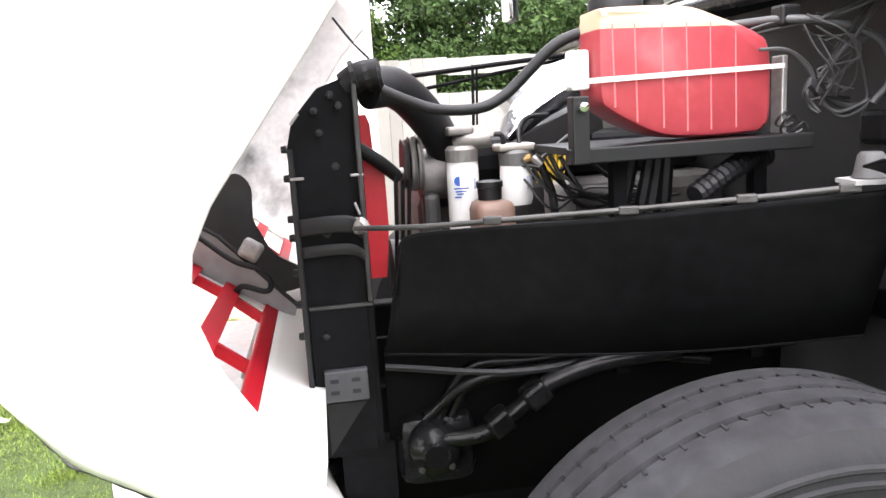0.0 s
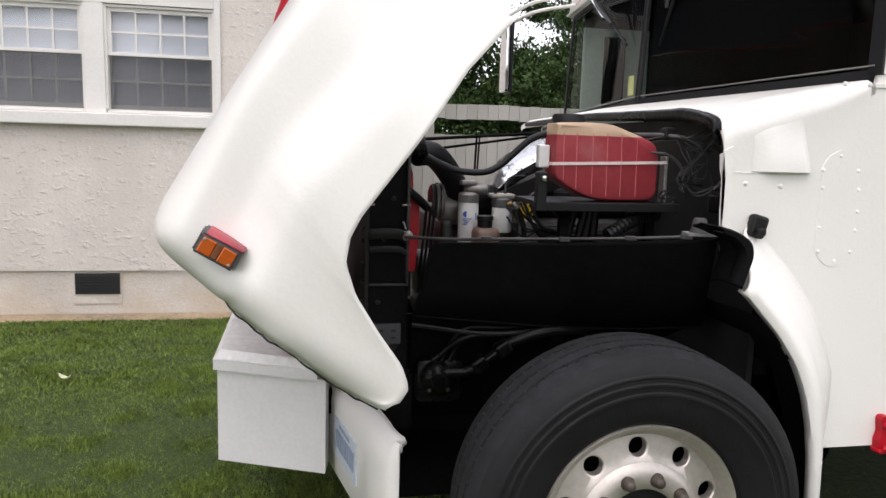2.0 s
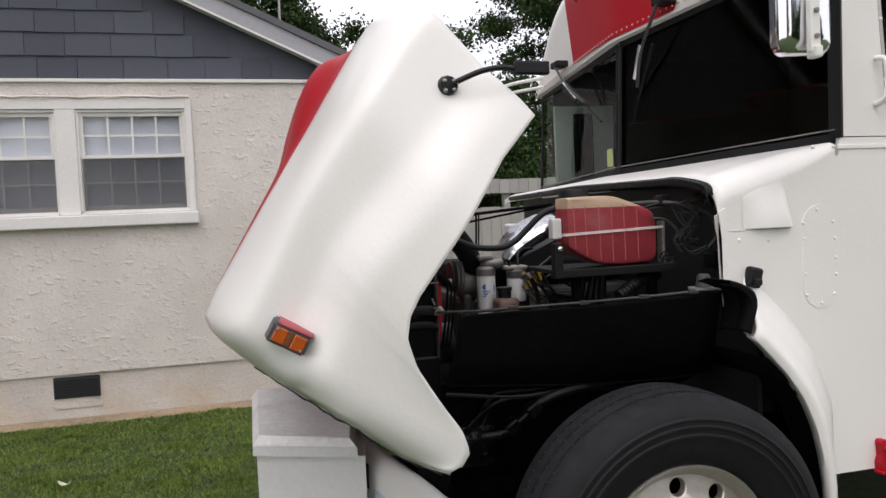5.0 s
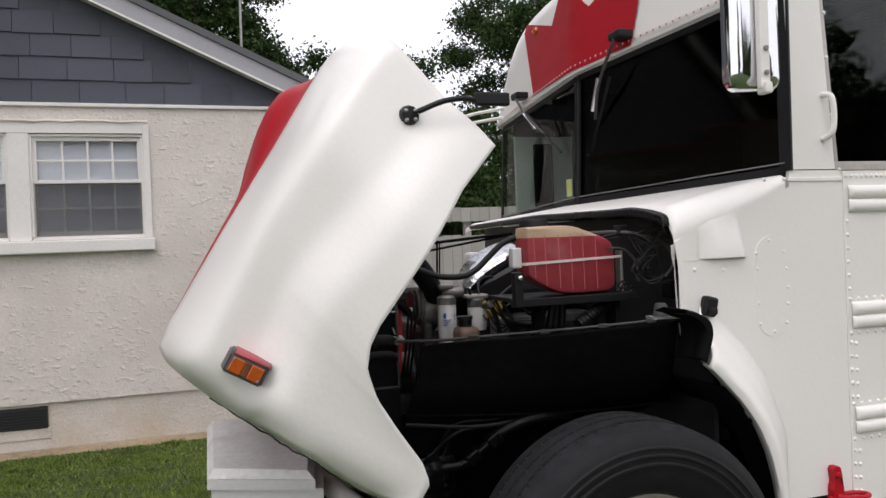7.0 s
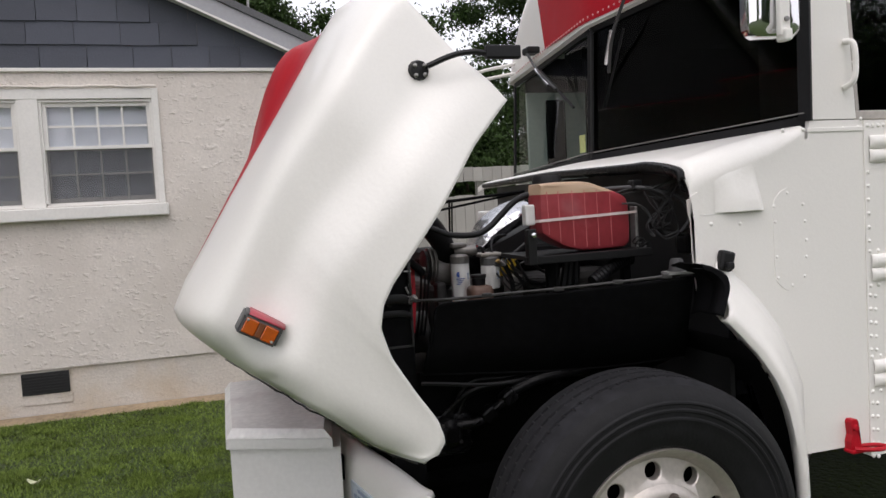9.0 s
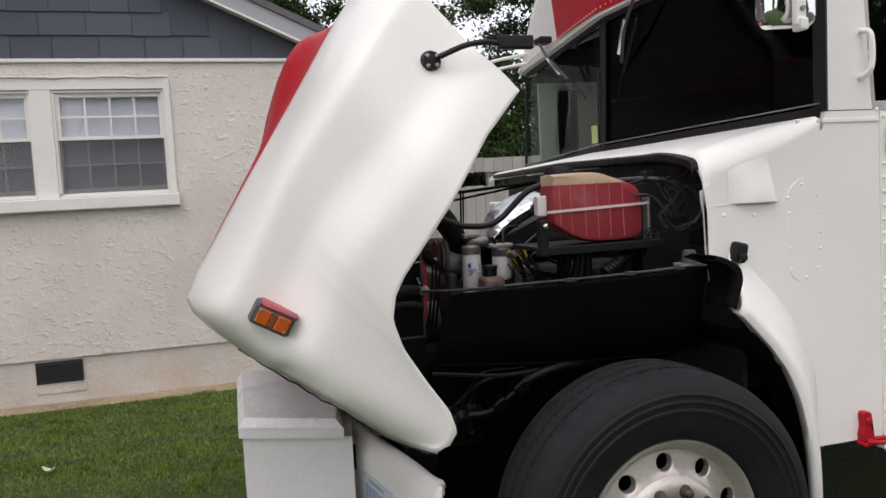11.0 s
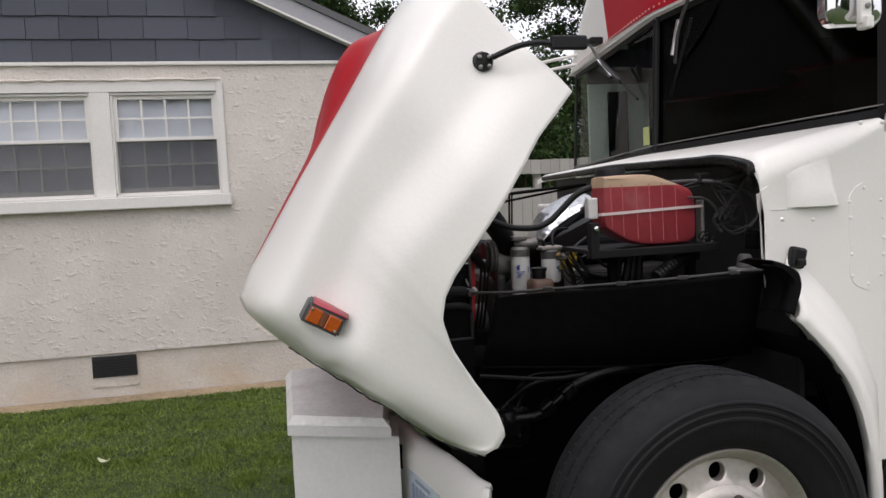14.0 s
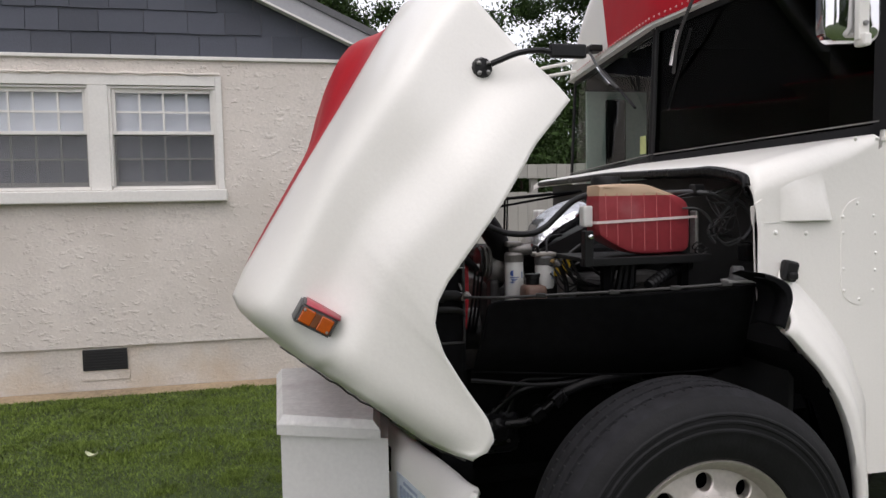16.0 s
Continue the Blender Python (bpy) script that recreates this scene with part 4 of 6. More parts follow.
    for p, q, pt, qt in ((A, B, TA, TB), (B, C, TB, TC)):
        bm = bmesh.new()
        grid(bm, [[p, q], [pt, qt]])
        g = part("windshield_pane", bm, GLASS_DARK, bus, "dark flat windshield pane")
        g.visible_shadow = False
        out = (q - p).cross(pt - p).normalized()
        out = out if out.x < 0 else -out
        def bar(a, b, w, d=0.03, m=RUBBER, nm="windshield_gasket"):
            along_ = (b - a).normalized()
            sd = along_.cross(out).normalized() * w / 2
            bm = bmesh.new()
            grid(bm, [[e + sd + out * 0.004, e + sd + out * d / 2, e - sd + out * d / 2, e - sd + out * 0.004, e + sd + out * 0.004] for e in (a, b)])
            return part(nm, bm, m, bus)
        bar(p, q, 0.036), bar(pt, qt, 0.03)
        bar(p, pt, 0.05), bar(q, qt, 0.03)
        bar(p.lerp(pt, 0.045), q.lerp(qt, 0.045), 0.005, 0.036, STEEL, "gasket_bead")
    # cowl top from the engine opening to the windshield
    def cowl_front(k):
        y = lerp(SIDE + 0.105, across(SIDE + 0.105), k)
        d = abs(y - MID) / 1.15
        return Vector((0.700, y, 1.735 - 0.055 * max(0, (d - 0.82) / 0.18) ** 2 - 0.02 * d))
    def cowl_back(k):
        y = lerp(SIDE + 0.105, across(SIDE + 0.105), k)
        if y < MID:
            p = A.lerp(B, (y - A.y) / (B.y - A.y)) if y > A.y else A.copy()
        else:
            p = B.lerp(C, (y - B.y) / (C.y - B.y))
        return Vector((p.x - 0.012, y, p.z - 0.012))
    rows = []
    for i in range(41):
        a, b = cowl_front(i / 40), cowl_back(i / 40)
        rows.append([a + Vector((0.0, 0, -0.03)), a, a.lerp(b, 0.08) + Vector((0, 0, 0.012)), a.lerp(b, 0.35) + Vector((0, 0, 0.014)), a.lerp(b, 0.7) + Vector((0, 0, 0.010)), b])
    # rounded shoulders, running down over the side panels
    def shoulder(row, yy):
        spans = (0, 0, 0.08, 0.35, 0.7, 1)
        radius = [along([(0, 0.10), (0.6, 0.085), (1, 0.03)], t) for t in spans]
        out = [[Vector((p.x, yy(SIDE + r - 0.0015), p.z)) for p, r in zip(row, radius)]]
        for g in [math.pi / 2 * k / 8 for k in range(1, 9)]:
            out.append([Vector((p.x, yy(SIDE + r - 0.0015 - r * math.sin(g)), p.z - r * (1 - math.cos(g)))) for p, r in zip(row, radius)])
        out.append([Vector((p.x, yy(SIDE - 0.0008), p.z - 0.012)) for p in out[-1]])
        out.append([Vector((p.x, yy(SIDE - 0.0006), p.z - 0.03)) for p in out[-1]])
        return out
    rows = list(reversed(shoulder(rows[0], lambda y: y))) + rows
    bm = bmesh.new()
    grid(bm, rows)
    part("cowl_top", bm, WHITE, bus, "white cowl top below the windshield", smooth=75)
    # black seal round the engine opening
    pts = [(0.690, SIDE + 0.02, 1.640), (0.688, SIDE + 0.05, 1.683)] + [tuple(cowl_front(k) + Vector((-0.004, 0, -0.004))) for k in (0.06, 0.12, 0.2, 0.35, 0.5, 0.65, 0.8, 0.9, 0.95)]
    bm = bmesh.new()
    pts = spline(pts, 5)
    grid(bm, [[p + Vector(o) * lerp(1.0, 0.4, i / len(pts)) for o in ((0.012, 0, 0.008), (-0.006, 0, 0.009), (-0.014, 0, 0.0), (-0.015, 0, -0.017), (-0.008, 0, -0.034), (0.012, 0, -0.04))] for i, p in enumerate(pts)])
    solid(part("opening_seal", bm, BLACK_GREASE, bus, "black rubber seal along the engine opening", smooth=60), 0.003, 0)
    # firewall
    part("firewall", boxed((0.86, SIDE + 0.022, 0.5), (0.88, across(SIDE) - 0.022, 1.70)), mat("faded_black_firewall", (0.009, 0.009, 0.0095), 0.6, vary=0.4, grain=12, stain=4, bump=0.001), bus, "black firewall behind the engine")
    part("firewall_side", plate(bmesh.new(), [(0.73, 1.2), (0.86, 1.2), (0.86, 1.66), (0.74, 1.62)], 0.006, "y", SIDE + 0.03), BLACK, bus)
    # raised vent box on the cowl corner
    ease = lambda t: (lambda c: c * c * (3 - 2 * c))(min(1.0, max(0.0, t)))
    rows = []
    for j in range(13):
        v = j / 12
        row = []
        for i in range(25):
            u = i / 24
            h = 0.022 * (1 - ease(v * 1.02)) * ease(u / 0.4) * (1 - ease((u - 0.88) / 0.12))
            x, z = lerp(0.80, lerp(1.008, 0.965, v), u), lerp(1.524, 1.69, v)
            over = min(0.97, max(0.0, (z - 1.590 - 0.37 * (x - 0.715)) / 0.097))
            row.append(Vector((x, SIDE - 0.002 - h + 0.097 * (1 - math.sqrt(1 - over * over)), z)))
        rows.append(row)
    rows.insert(0, [Vector((p.x, SIDE + 0.002, p.z - 0.002)) for p in rows[0]])
    bm = bmesh.new()
    grid(bm, rows)
    part("cowl_bulge", bm, WHITE, bus, "white raised cover on the cowl corner", smooth=50)
    part("panel_seam", boxed((0.735, SIDE - 0.0022, 1.5175), (1.0, SIDE + 0.001, 1.5205)), WHITE_OLD, bus)
    part("pillar_flange", boxed((1.205, SIDE - 0.005, 1.796), (1.463, SIDE + 0.002, 1.812), 0.002), WHITE, bus)
    part("opening_flange", plate(bmesh.new(), [(0.7125, 1.30), (0.742, 1.30), (0.738, 1.50), (0.728, 1.60), (0.699, 1.585), (0.7035, 1.53), (0.711, 1.50)], 0.006, "y", SIDE - 0.006), WHITE, bus)
    # roof cap and roof
    CM = 2.385
    def arch_z(y):
        return 2.53 + 0.49 * (1 - min(1.0, abs(y - CM) / 1.225) ** 4.6)
    ysr = [lerp(CM - 1.222, CM + 1.222, 0.5 - 0.5 * math.cos(math.pi * i / 48)) for i in range(49)]
    def brow(y):
        """The line along the top of the two panes."""
        a, b = (TA, TB) if y < MID else (TB, TC)
        return a.lerp(b, (y - a.y) / (b.y - a.y))
    def cap(y, f):
        q = brow(y) + Vector((-0.035, 0, 0.028))
        g = min(1, f * 1.08 if f < 0.9 else 0.972 + (f - 0.9) * 0.28)
        return Vector((q.x + 0.03 * f + 0.26 * max(0, (f - 0.76) / 0.24) ** 2, y, lerp(q.z, max(q.z + 0.02, arch_z(y)), g)))
    rows = [[cap(y, f) for y in ysr] for f in (0, 0.08, 0.3, 0.5, 0.7, 0.8, 0.88, 0.94, 1.0)]
    rows += [[Vector((x, y, arch_z(y))) for y in ysr] for x in (1.62, 2.4, 4.5, 7.0)]
    bm = bmesh.new()
    grid(bm, rows)
    solid(part("roof", bm, [WHITE, CABIN_SHADE], bus, "white rounded roof and front cap", smooth=50), 0.012, -1, 1)
    bm = bmesh.new()
    grid(bm, [[cap(y, 0) + Vector(o) for o in ((0, 0, 0.004), (-0.012, 0, -0.002), (-0.010, 0, -0.012), (0.02, 0, -0.016), (0.045, 0, -0.036))] for y in ysr[1:-1]])
    part("visor_lip", bm, WHITE_BOX, bus, "grey-white lip above the windshield", smooth=40)
    # red leaf emblem painted on the cap
    def emblem(y, z):
        low = cap(y, 0).z
        f = (z - low) / max(0.05, arch_z(y) - low) / 1.08
        return cap(y, max(0.004, min(0.9, f))) + Vector((-0.010, 0, 0))
    outline = [(0.47, 2.462), (0.655, 2.93), (0.185, 2.785), (0.03, 2.985), (-0.215, 2.765), (-0.60, 2.95), (-0.505, 2.70), (-0.50, 2.48)]
    bm = bmesh.new()
    bm.faces.new([bm.verts.new((0, 2.42 + u, v)) for u, v in outline])
    bmesh.ops.triangulate(bm, faces=bm.faces)
    bmesh.ops.subdivide_edges(bm, edges=bm.edges, cuts=7, use_grid_fill=True)
    for v in bm.verts:
        v.co = emblem(v.co.y, v.co.z)
    part("painted_leaf", bm, RED, bus, "red maple leaf painted on the white front cap", smooth=60)
    bm = bmesh.new()
    lathe(bm, [(0.0, -0.005), (0.004, -0.004), (0.0065, 0.0)], (0, 0, 0), "x", 6)
    src = part("cap_rivet", bm, mat("pale_rivet", (0.6, 0.35, 0.34), 0.5), bus)
    for i in range(58):
        again(src, Matrix.Translation(cap(1.30 + 0.037 * i, 0.045) + Vector((-0.011, 0, 0))))
    bpy.data.objects.remove(src)
    # inside, seen through the windshield; near-black parts have the cabin's shade painted in
    part("interior_wall", boxed((1.085, across(SIDE) - 0.06, 0.9), (1.50, across(SIDE) - 0.035, 2.30)), INTERIOR, bus, "grey-green inner wall")
    part("interior_window", boxed((1.21, across(SIDE) - 0.075, 1.83), (1.345, across(SIDE) - 0.0605, 2.25), 0.012), BLACK_MATT, bus, "dark narrow inner window")
    part("interior_header", boxed((1.085, across(SIDE) - 0.06, 2.301), (1.50, across(SIDE) - 0.035, 2.52)), CABIN_SHADE, bus)
    part("dashboard", boxed((1.05, SIDE + 0.1, 1.0), (1.4, across(SIDE) - 0.1, 1.70), 0.03), CABIN_SHADE, bus, "dashboard painted near black for the cabin's shade")
    # added dark sheets standing in for the unlit depth of the cabin
    part("far_lining", boxed((1.505, across(SIDE) - 0.05, 0.9), (2.9, across(SIDE) - 0.035, 2.6)), CABIN_SHADE, bus)
    part("bulkhead", boxed((2.9, SIDE + 0.05, 0.9), (2.93, across(SIDE) - 0.05, 2.9)), CABIN_SHADE, bus)
    return B, TB - B, cap


B, RAKE, cap_at = body()


def rivets():
    bm = bmesh.new()
    lathe(bm, [(0.0, -0.006), (0.004, -0.005), (0.0075, -0.002), (0.0085, 0.0005)], (0, 0, 0), "y", 8)
    src = part("rivet", bm, WHITE, bus)
    spots = []
    for i in range(22):
        z = 1.64 - i * 0.052
        if not any(abs(z - q) < 0.085 for q in (1.276, 0.869)):
            spots += [(1.478, z)] + ([(1.502, z - 0.004)] if z < 1.22 else [])
    spots += [(1.48 + 0.025 * i, 1.815) for i in range(9)] + [(1.48 + 0.04 * i, z) for i in range(6) for z in (1.340, 1.208, 0.935, 0.80)]
    spots += [(1.11, 1.579), (1.178, 1.534), (1.186, 1.472), (1.19, 1.402), (1.188, 1.341), (1.179, 1.27), (1.124, 1.24), (1.061, 1.272), (1.057, 1.349), (1.055, 1.477), (1.052, 1.533)]
    spots += [(0.785, 1.485), (0.906, 1.479), (1.10, 1.805), (1.19, 1.806), (1.28, 1.806), (1.37, 1.807), (1.44, 1.808), (1.455, 1.84), (1.41, 2.27), (1.425, 2.05), (1.405, 2.44)]
    for x, z in spots:
        again(src, pose(x, SIDE - (0.006 if x > 1.465 else 0), z))
    bpy.data.objects.remove(src)
    # oval access cover
    ring = []
    for k in range(32):
        a = 2 * math.pi * k / 32
        ring.append((1.122 + 0.076 * math.cos(a), 1.41 + 0.078 * math.sin(a) + (0.11 if math.sin(a) > 0 else -0.11)))
    part("access_cover", plate(bmesh.new(), ring, 0.003, "y", SIDE - 0.0025), WHITE, bus, "oval riveted access cover")


rivets()


def bumper():
    plan = [(-0.50, MID), (-0.485, 2.0), (-0.45, 1.80), (-0.405, 1.58), (-0.375, 1.42), (-0.36, 1.32), (-0.338, 1.25), (-0.312, 1.21), (-0.282, 1.20)]
    line = spline([(x, y, 0) for x, y in plan], 5)
    line = [Vector((p.x, across(p.y), 0)) for p in reversed(line[1:])] + line
    sec = [(0.085, 0.640), (0.078, 0.656), (0.06, 0.662), (0.042, 0.660), (0.024, 0.650), (0.010, 0.632), (0.002, 0.608), (0.0, 0.58), (0.0, 0.33), (0.01, 0.31), (0.05, 0.305)]
    rows = []
    for i, p in enumerate(line):
        w = (line[min(i + 1, len(line) - 1)] - line[max(i - 1, 0)]).normalized()
        inn = Vector((w.y, -w.x, 0))
        inn = inn if inn.dot(Vector((0.3, MID, 0)) - p) > 0 else -inn
        k = min(1.0, (min(i, len(line) - 1 - i) + 0.5) / 9)
        rows.append([p + inn * a * k + Vector((0, 0, z)) for a, z in sec])
    bm = bmesh.new()
    grid(bm, rows)
    b = part("bumper", bm, [WHITE], bus, "white painted steel front bumper", smooth=60)
    solid(b, 0.008, 1)
    part("bumper_mount", boxed((-0.42, 1.75, 0.48), (0.2, 1.85, 0.62), 0.01), BLACK, bus)
    # licence plate with unreadable bars, on the bumper's face
    turn = Matrix.Translation((-0.424, 1.622, 0.485)) @ Matrix.Rotation(radians(-79), 4, "Z")
    p = part("licence_plate", boxed((-0.152, -0.003, -0.076), (0.152, 0.003, 0.076), 0.002, turn), PLATE, b, "white licence plate with blue bars")
    for i in range(7):
        x = -0.11 + i * 0.036
        part("bar", boxed((x, -0.006, -0.035), (x + 0.024, -0.0035, 0.035), 0, turn), INK, p)
    part("bar", boxed((-0.07, -0.006, 0.05), (0.07, -0.0035, 0.062), 0, turn), INK, p)
    part("tow_slot", boxed((-0.03, -0.012, -0.05), (0.03, 0.004, 0.05), 0.004, Matrix.Translation((-0.472, 1.87, 0.585)) @ Matrix.Rotation(radians(-80), 4, "Z")), BLACK, b, "dark oval slot in the bumper")


bumper()


def storage_box():
    s = thing("storage_box", (-0.69, 2.3, 0.33), "white painted storage box with a lipped lid before the bumper", "box")
    def outset(d):
        return [(-0.895 - d, 1.90 - d), (-0.492 + d, 1.725 - d), (-0.455 + d, 1.99), (-0.52 + d, 2.1), (-0.52 + d, 2.76 + d), (-0.895 - d, 2.76 + d)]
    part("box_body", plate(bmesh.new(), outset(0.0), 0.364, "z", 0.345), WHITE_BOX, s)
    part("lid", plate(bmesh.new(), [(x, y) if x < -0.6 else (x - 0.045, y) for x, y in outset(0.014)], 0.040, "z", 0.710), WHITE_BOX, s, "white lid with a downturned lip")
    bm = bmesh.new()
    rows = [[(x if x < -0.6 else x - 0.045, y, z) for x, y in outset(d)] for d, z in ((0.012, 0.751), (-0.012, 0.783))]
    vs = grid(bm, [row + row[:1] for row in rows])
    bm.faces.new(vs[1][:-1])
    part("lid_top", bm, WHITE_OLD, s, "grey-stained lid top")
    for y in (2.15, 2.5):
        part("mount_arm", boxed((-0.53, y, 0.38), (-0.455, y + 0.06, 0.46), 0.006), BLACK, s, "black bracket bolted to the bumper")


storage_box()


# ---- inside the engine bay
def inner_fender():
    top = [(-0.168, 1.468, 1.20), (-0.15, 1.461, 1.25), (-0.05, 1.425, 1.263), (0.25, 1.32, 1.277), (0.5, 1.23, 1.295), (0.69, 1.15, 1.312)]
    low = [(-0.20, 1.545, 0.99), (-0.17, 1.535, 0.99), (-0.05, 1.505, 0.985), (0.25, 1.43, 0.975), (0.5, 1.38, 0.975), (0.76, 1.33, 0.99)]
    line = spline(top, 4)
    base = spline(low, 4)
    rows = [[a.lerp(b, k) for k in (0, 0.03, 0.3, 0.6, 1)] for a, b in zip(line, base)]
    bm = bmesh.new()
    grid(bm, rows)
    f = part("inner_fender", bm, BLACK, bus, "black inner fender panel", smooth=50)
    solid(f, 0.006)
    part("fender_lip", tubed([p + Vector((0, -0.004, 0)) for p in base], 0.0045, 6, 1), BLACK, f, "folded lower lip of the panel")
    lower = [(-0.20, 1.62, 0.60), (-0.17, 1.62, 0.60), (-0.05, 1.62, 0.60), (0.25, 1.62, 0.60), (0.5, 1.62, 0.62), (0.76, 1.62, 0.66)]
    bm = bmesh.new()
    grid(bm, [[p + Vector((0, 0.03, 0.004)), Vector((p.x, 1.60, 0.88)), q] for p, q in zip(base, spline(lower, 4))])
    # splash panel, with the well's shade put into its colour
    solid(part("splash_panel", bm, BLACK_MATT, bus, "lower splash panel, its shade painted near black", smooth=50), 0.004)
    # arch liner closing the well behind the wheel; near-black colour carries the shade
    rows = []
    for i in range(15):
        a = math.radians(-35 + i * 11)
        rows.append([(WX + 0.66 * math.cos(a) * (1 if a < 1.57 else 0.9), y, WZ + (0.72 if a > 0.4 else 0.66) * math.sin(a)) for y in (1.02, 1.3, 1.6)])
    bm = bmesh.new()
    grid(bm, rows[:9])
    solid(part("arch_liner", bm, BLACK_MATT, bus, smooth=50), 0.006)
    rod = [(-0.245, 1.485, 1.272), *[tuple(p + Vector((0, -0.012, 0.012))) for p in line[6::4]]]
    r = part("hold_rod", tubed(rod, 0.0055, 8, 2), GREASE, bus, "grey steel rod along the inner fender", smooth=60)
    for k in (9, 12, 15, 18):
        p = line[k] + Vector((0, -0.012, 0.012))
        part("rod_clip", boxed((-0.018, -0.008, -0.008), (0.018, 0.008, 0.008), 0.003, Matrix.Translation(p) @ Matrix.Rotation(radians(-18), 4, "Z")), GREASE, r)
    part("side_reflector", lathe(bmesh.new(), [(0.0, -0.004), (0.003, -0.0035), (0.004, 0.002)], (0.281, 1.322, 1.243), "y", 12), LAMP_RED, bus, "small red dot on the inner fender")
    # rubber corner flap and mount at the cowl
    fl = bmesh.new()
    rim = spline([(0.612, 0, 1.366), (0.655, 0, 1.352), (0.700, 0, 1.325), (0.712, 0, 1.287), (0.700, 0, 1.24), (0.684, 0, 1.19)], 5)
    inn = spline([(0.607, 0, 1.352), (0.642, 0, 1.338), (0.676, 0, 1.308), (0.685, 0, 1.278), (0.677, 0, 1.24), (0.662, 0, 1.198)], 5)
    grid(fl, [[(a.x - 0.012, 1.15, a.z - 0.012), (a.x, 1.12, a.z), (a.x, 0.995, a.z), (a.x - 0.004, 0.988, a.z - 0.003), (b.x + 0.006, 0.990, b.z), (b.x, 1.0, b.z), (b.x, 1.04, b.z)] for a, b in zip(rim, inn)])
    solid(part("corner_flap", fl, BLACK, bus, "black rubber corner flap", smooth=50), 0.004, 0)
    m = bmesh.new()
    lathe(m, [(0.0, 0.045), (0.017, 0.044), (0.022, 0.038), (0.027, 0.008), (0.031, 0.0), (0.0, -0.002)], (0.648, 1.19, 1.33), "z", 18)
    hr = part("hood_rest", m, mat("grey_rubber_stop", (0.035, 0.035, 0.035), 0.6), bus, "grey rubber hood rest", smooth=40)
    part("rest_plate", plate(bmesh.new(), [(0.60, 1.165), (0.70, 1.135), (0.715, 1.19), (0.66, 1.235), (0.61, 1.23)], 0.008, "z", 1.32), mat("scuffed_bracket", (0.22, 0.22, 0.215), 0.5, vary=0.3, grain=20), hr, "scuffed light grey bracket")
    k = bmesh.new()
    box(k, (0.795, 1.14, 1.318), (0.852, 1.174, 1.39), 0.01, m=Matrix.Translation((0.82, 0, 1.35)) @ pose(0, 0, 0, 0, 14, 0) @ Matrix.Translation((-0.82, 0, -1.35)))
    lk = part("latch_keeper", k, BLACK_SATIN, bus, "black hood latch keeper on the cowl")
    part("keeper_hook", boxed((0.808, 1.122, 1.325), (0.838, 1.141, 1.35), 0.006), BLACK_SATIN, lk)
    t = part("tow_hook", plate(bmesh.new(), [(1.345, 0.592), (1.395, 0.592), (1.392, 0.625), (1.378, 0.655), (1.380, 0.705), (1.372, 0.713), (1.352, 0.713), (1.346, 0.703), (1.352, 0.655), (1.343, 0.628)], 0.03, "y", 1.143), RED, bus, "red painted steel hook on the side")
    part("hook_ring", tubed([(1.355, 1.135, 0.603), (1.39, 1.105, 0.606), (1.44, 1.095, 0.604), (1.478, 1.110, 0.601), (1.482, 1.135, 0.600), (1.45, 1.15, 0.602), (1.40, 1.152, 0.604), (1.36, 1.148, 0.604)], 0.0085, 8), RED, t)
    part("hook_pin", lathe(bmesh.new(), [(0.0, -0.012), (0.011, -0.010), (0.013, 0.0)], (1.364, 1.142, 0.682), "y", 10), RED, t)
    part("hook_base", boxed((1.338, 1.130, 0.586), (1.402, 1.174, 0.599), 0.004), RED, t)


inner_fender()


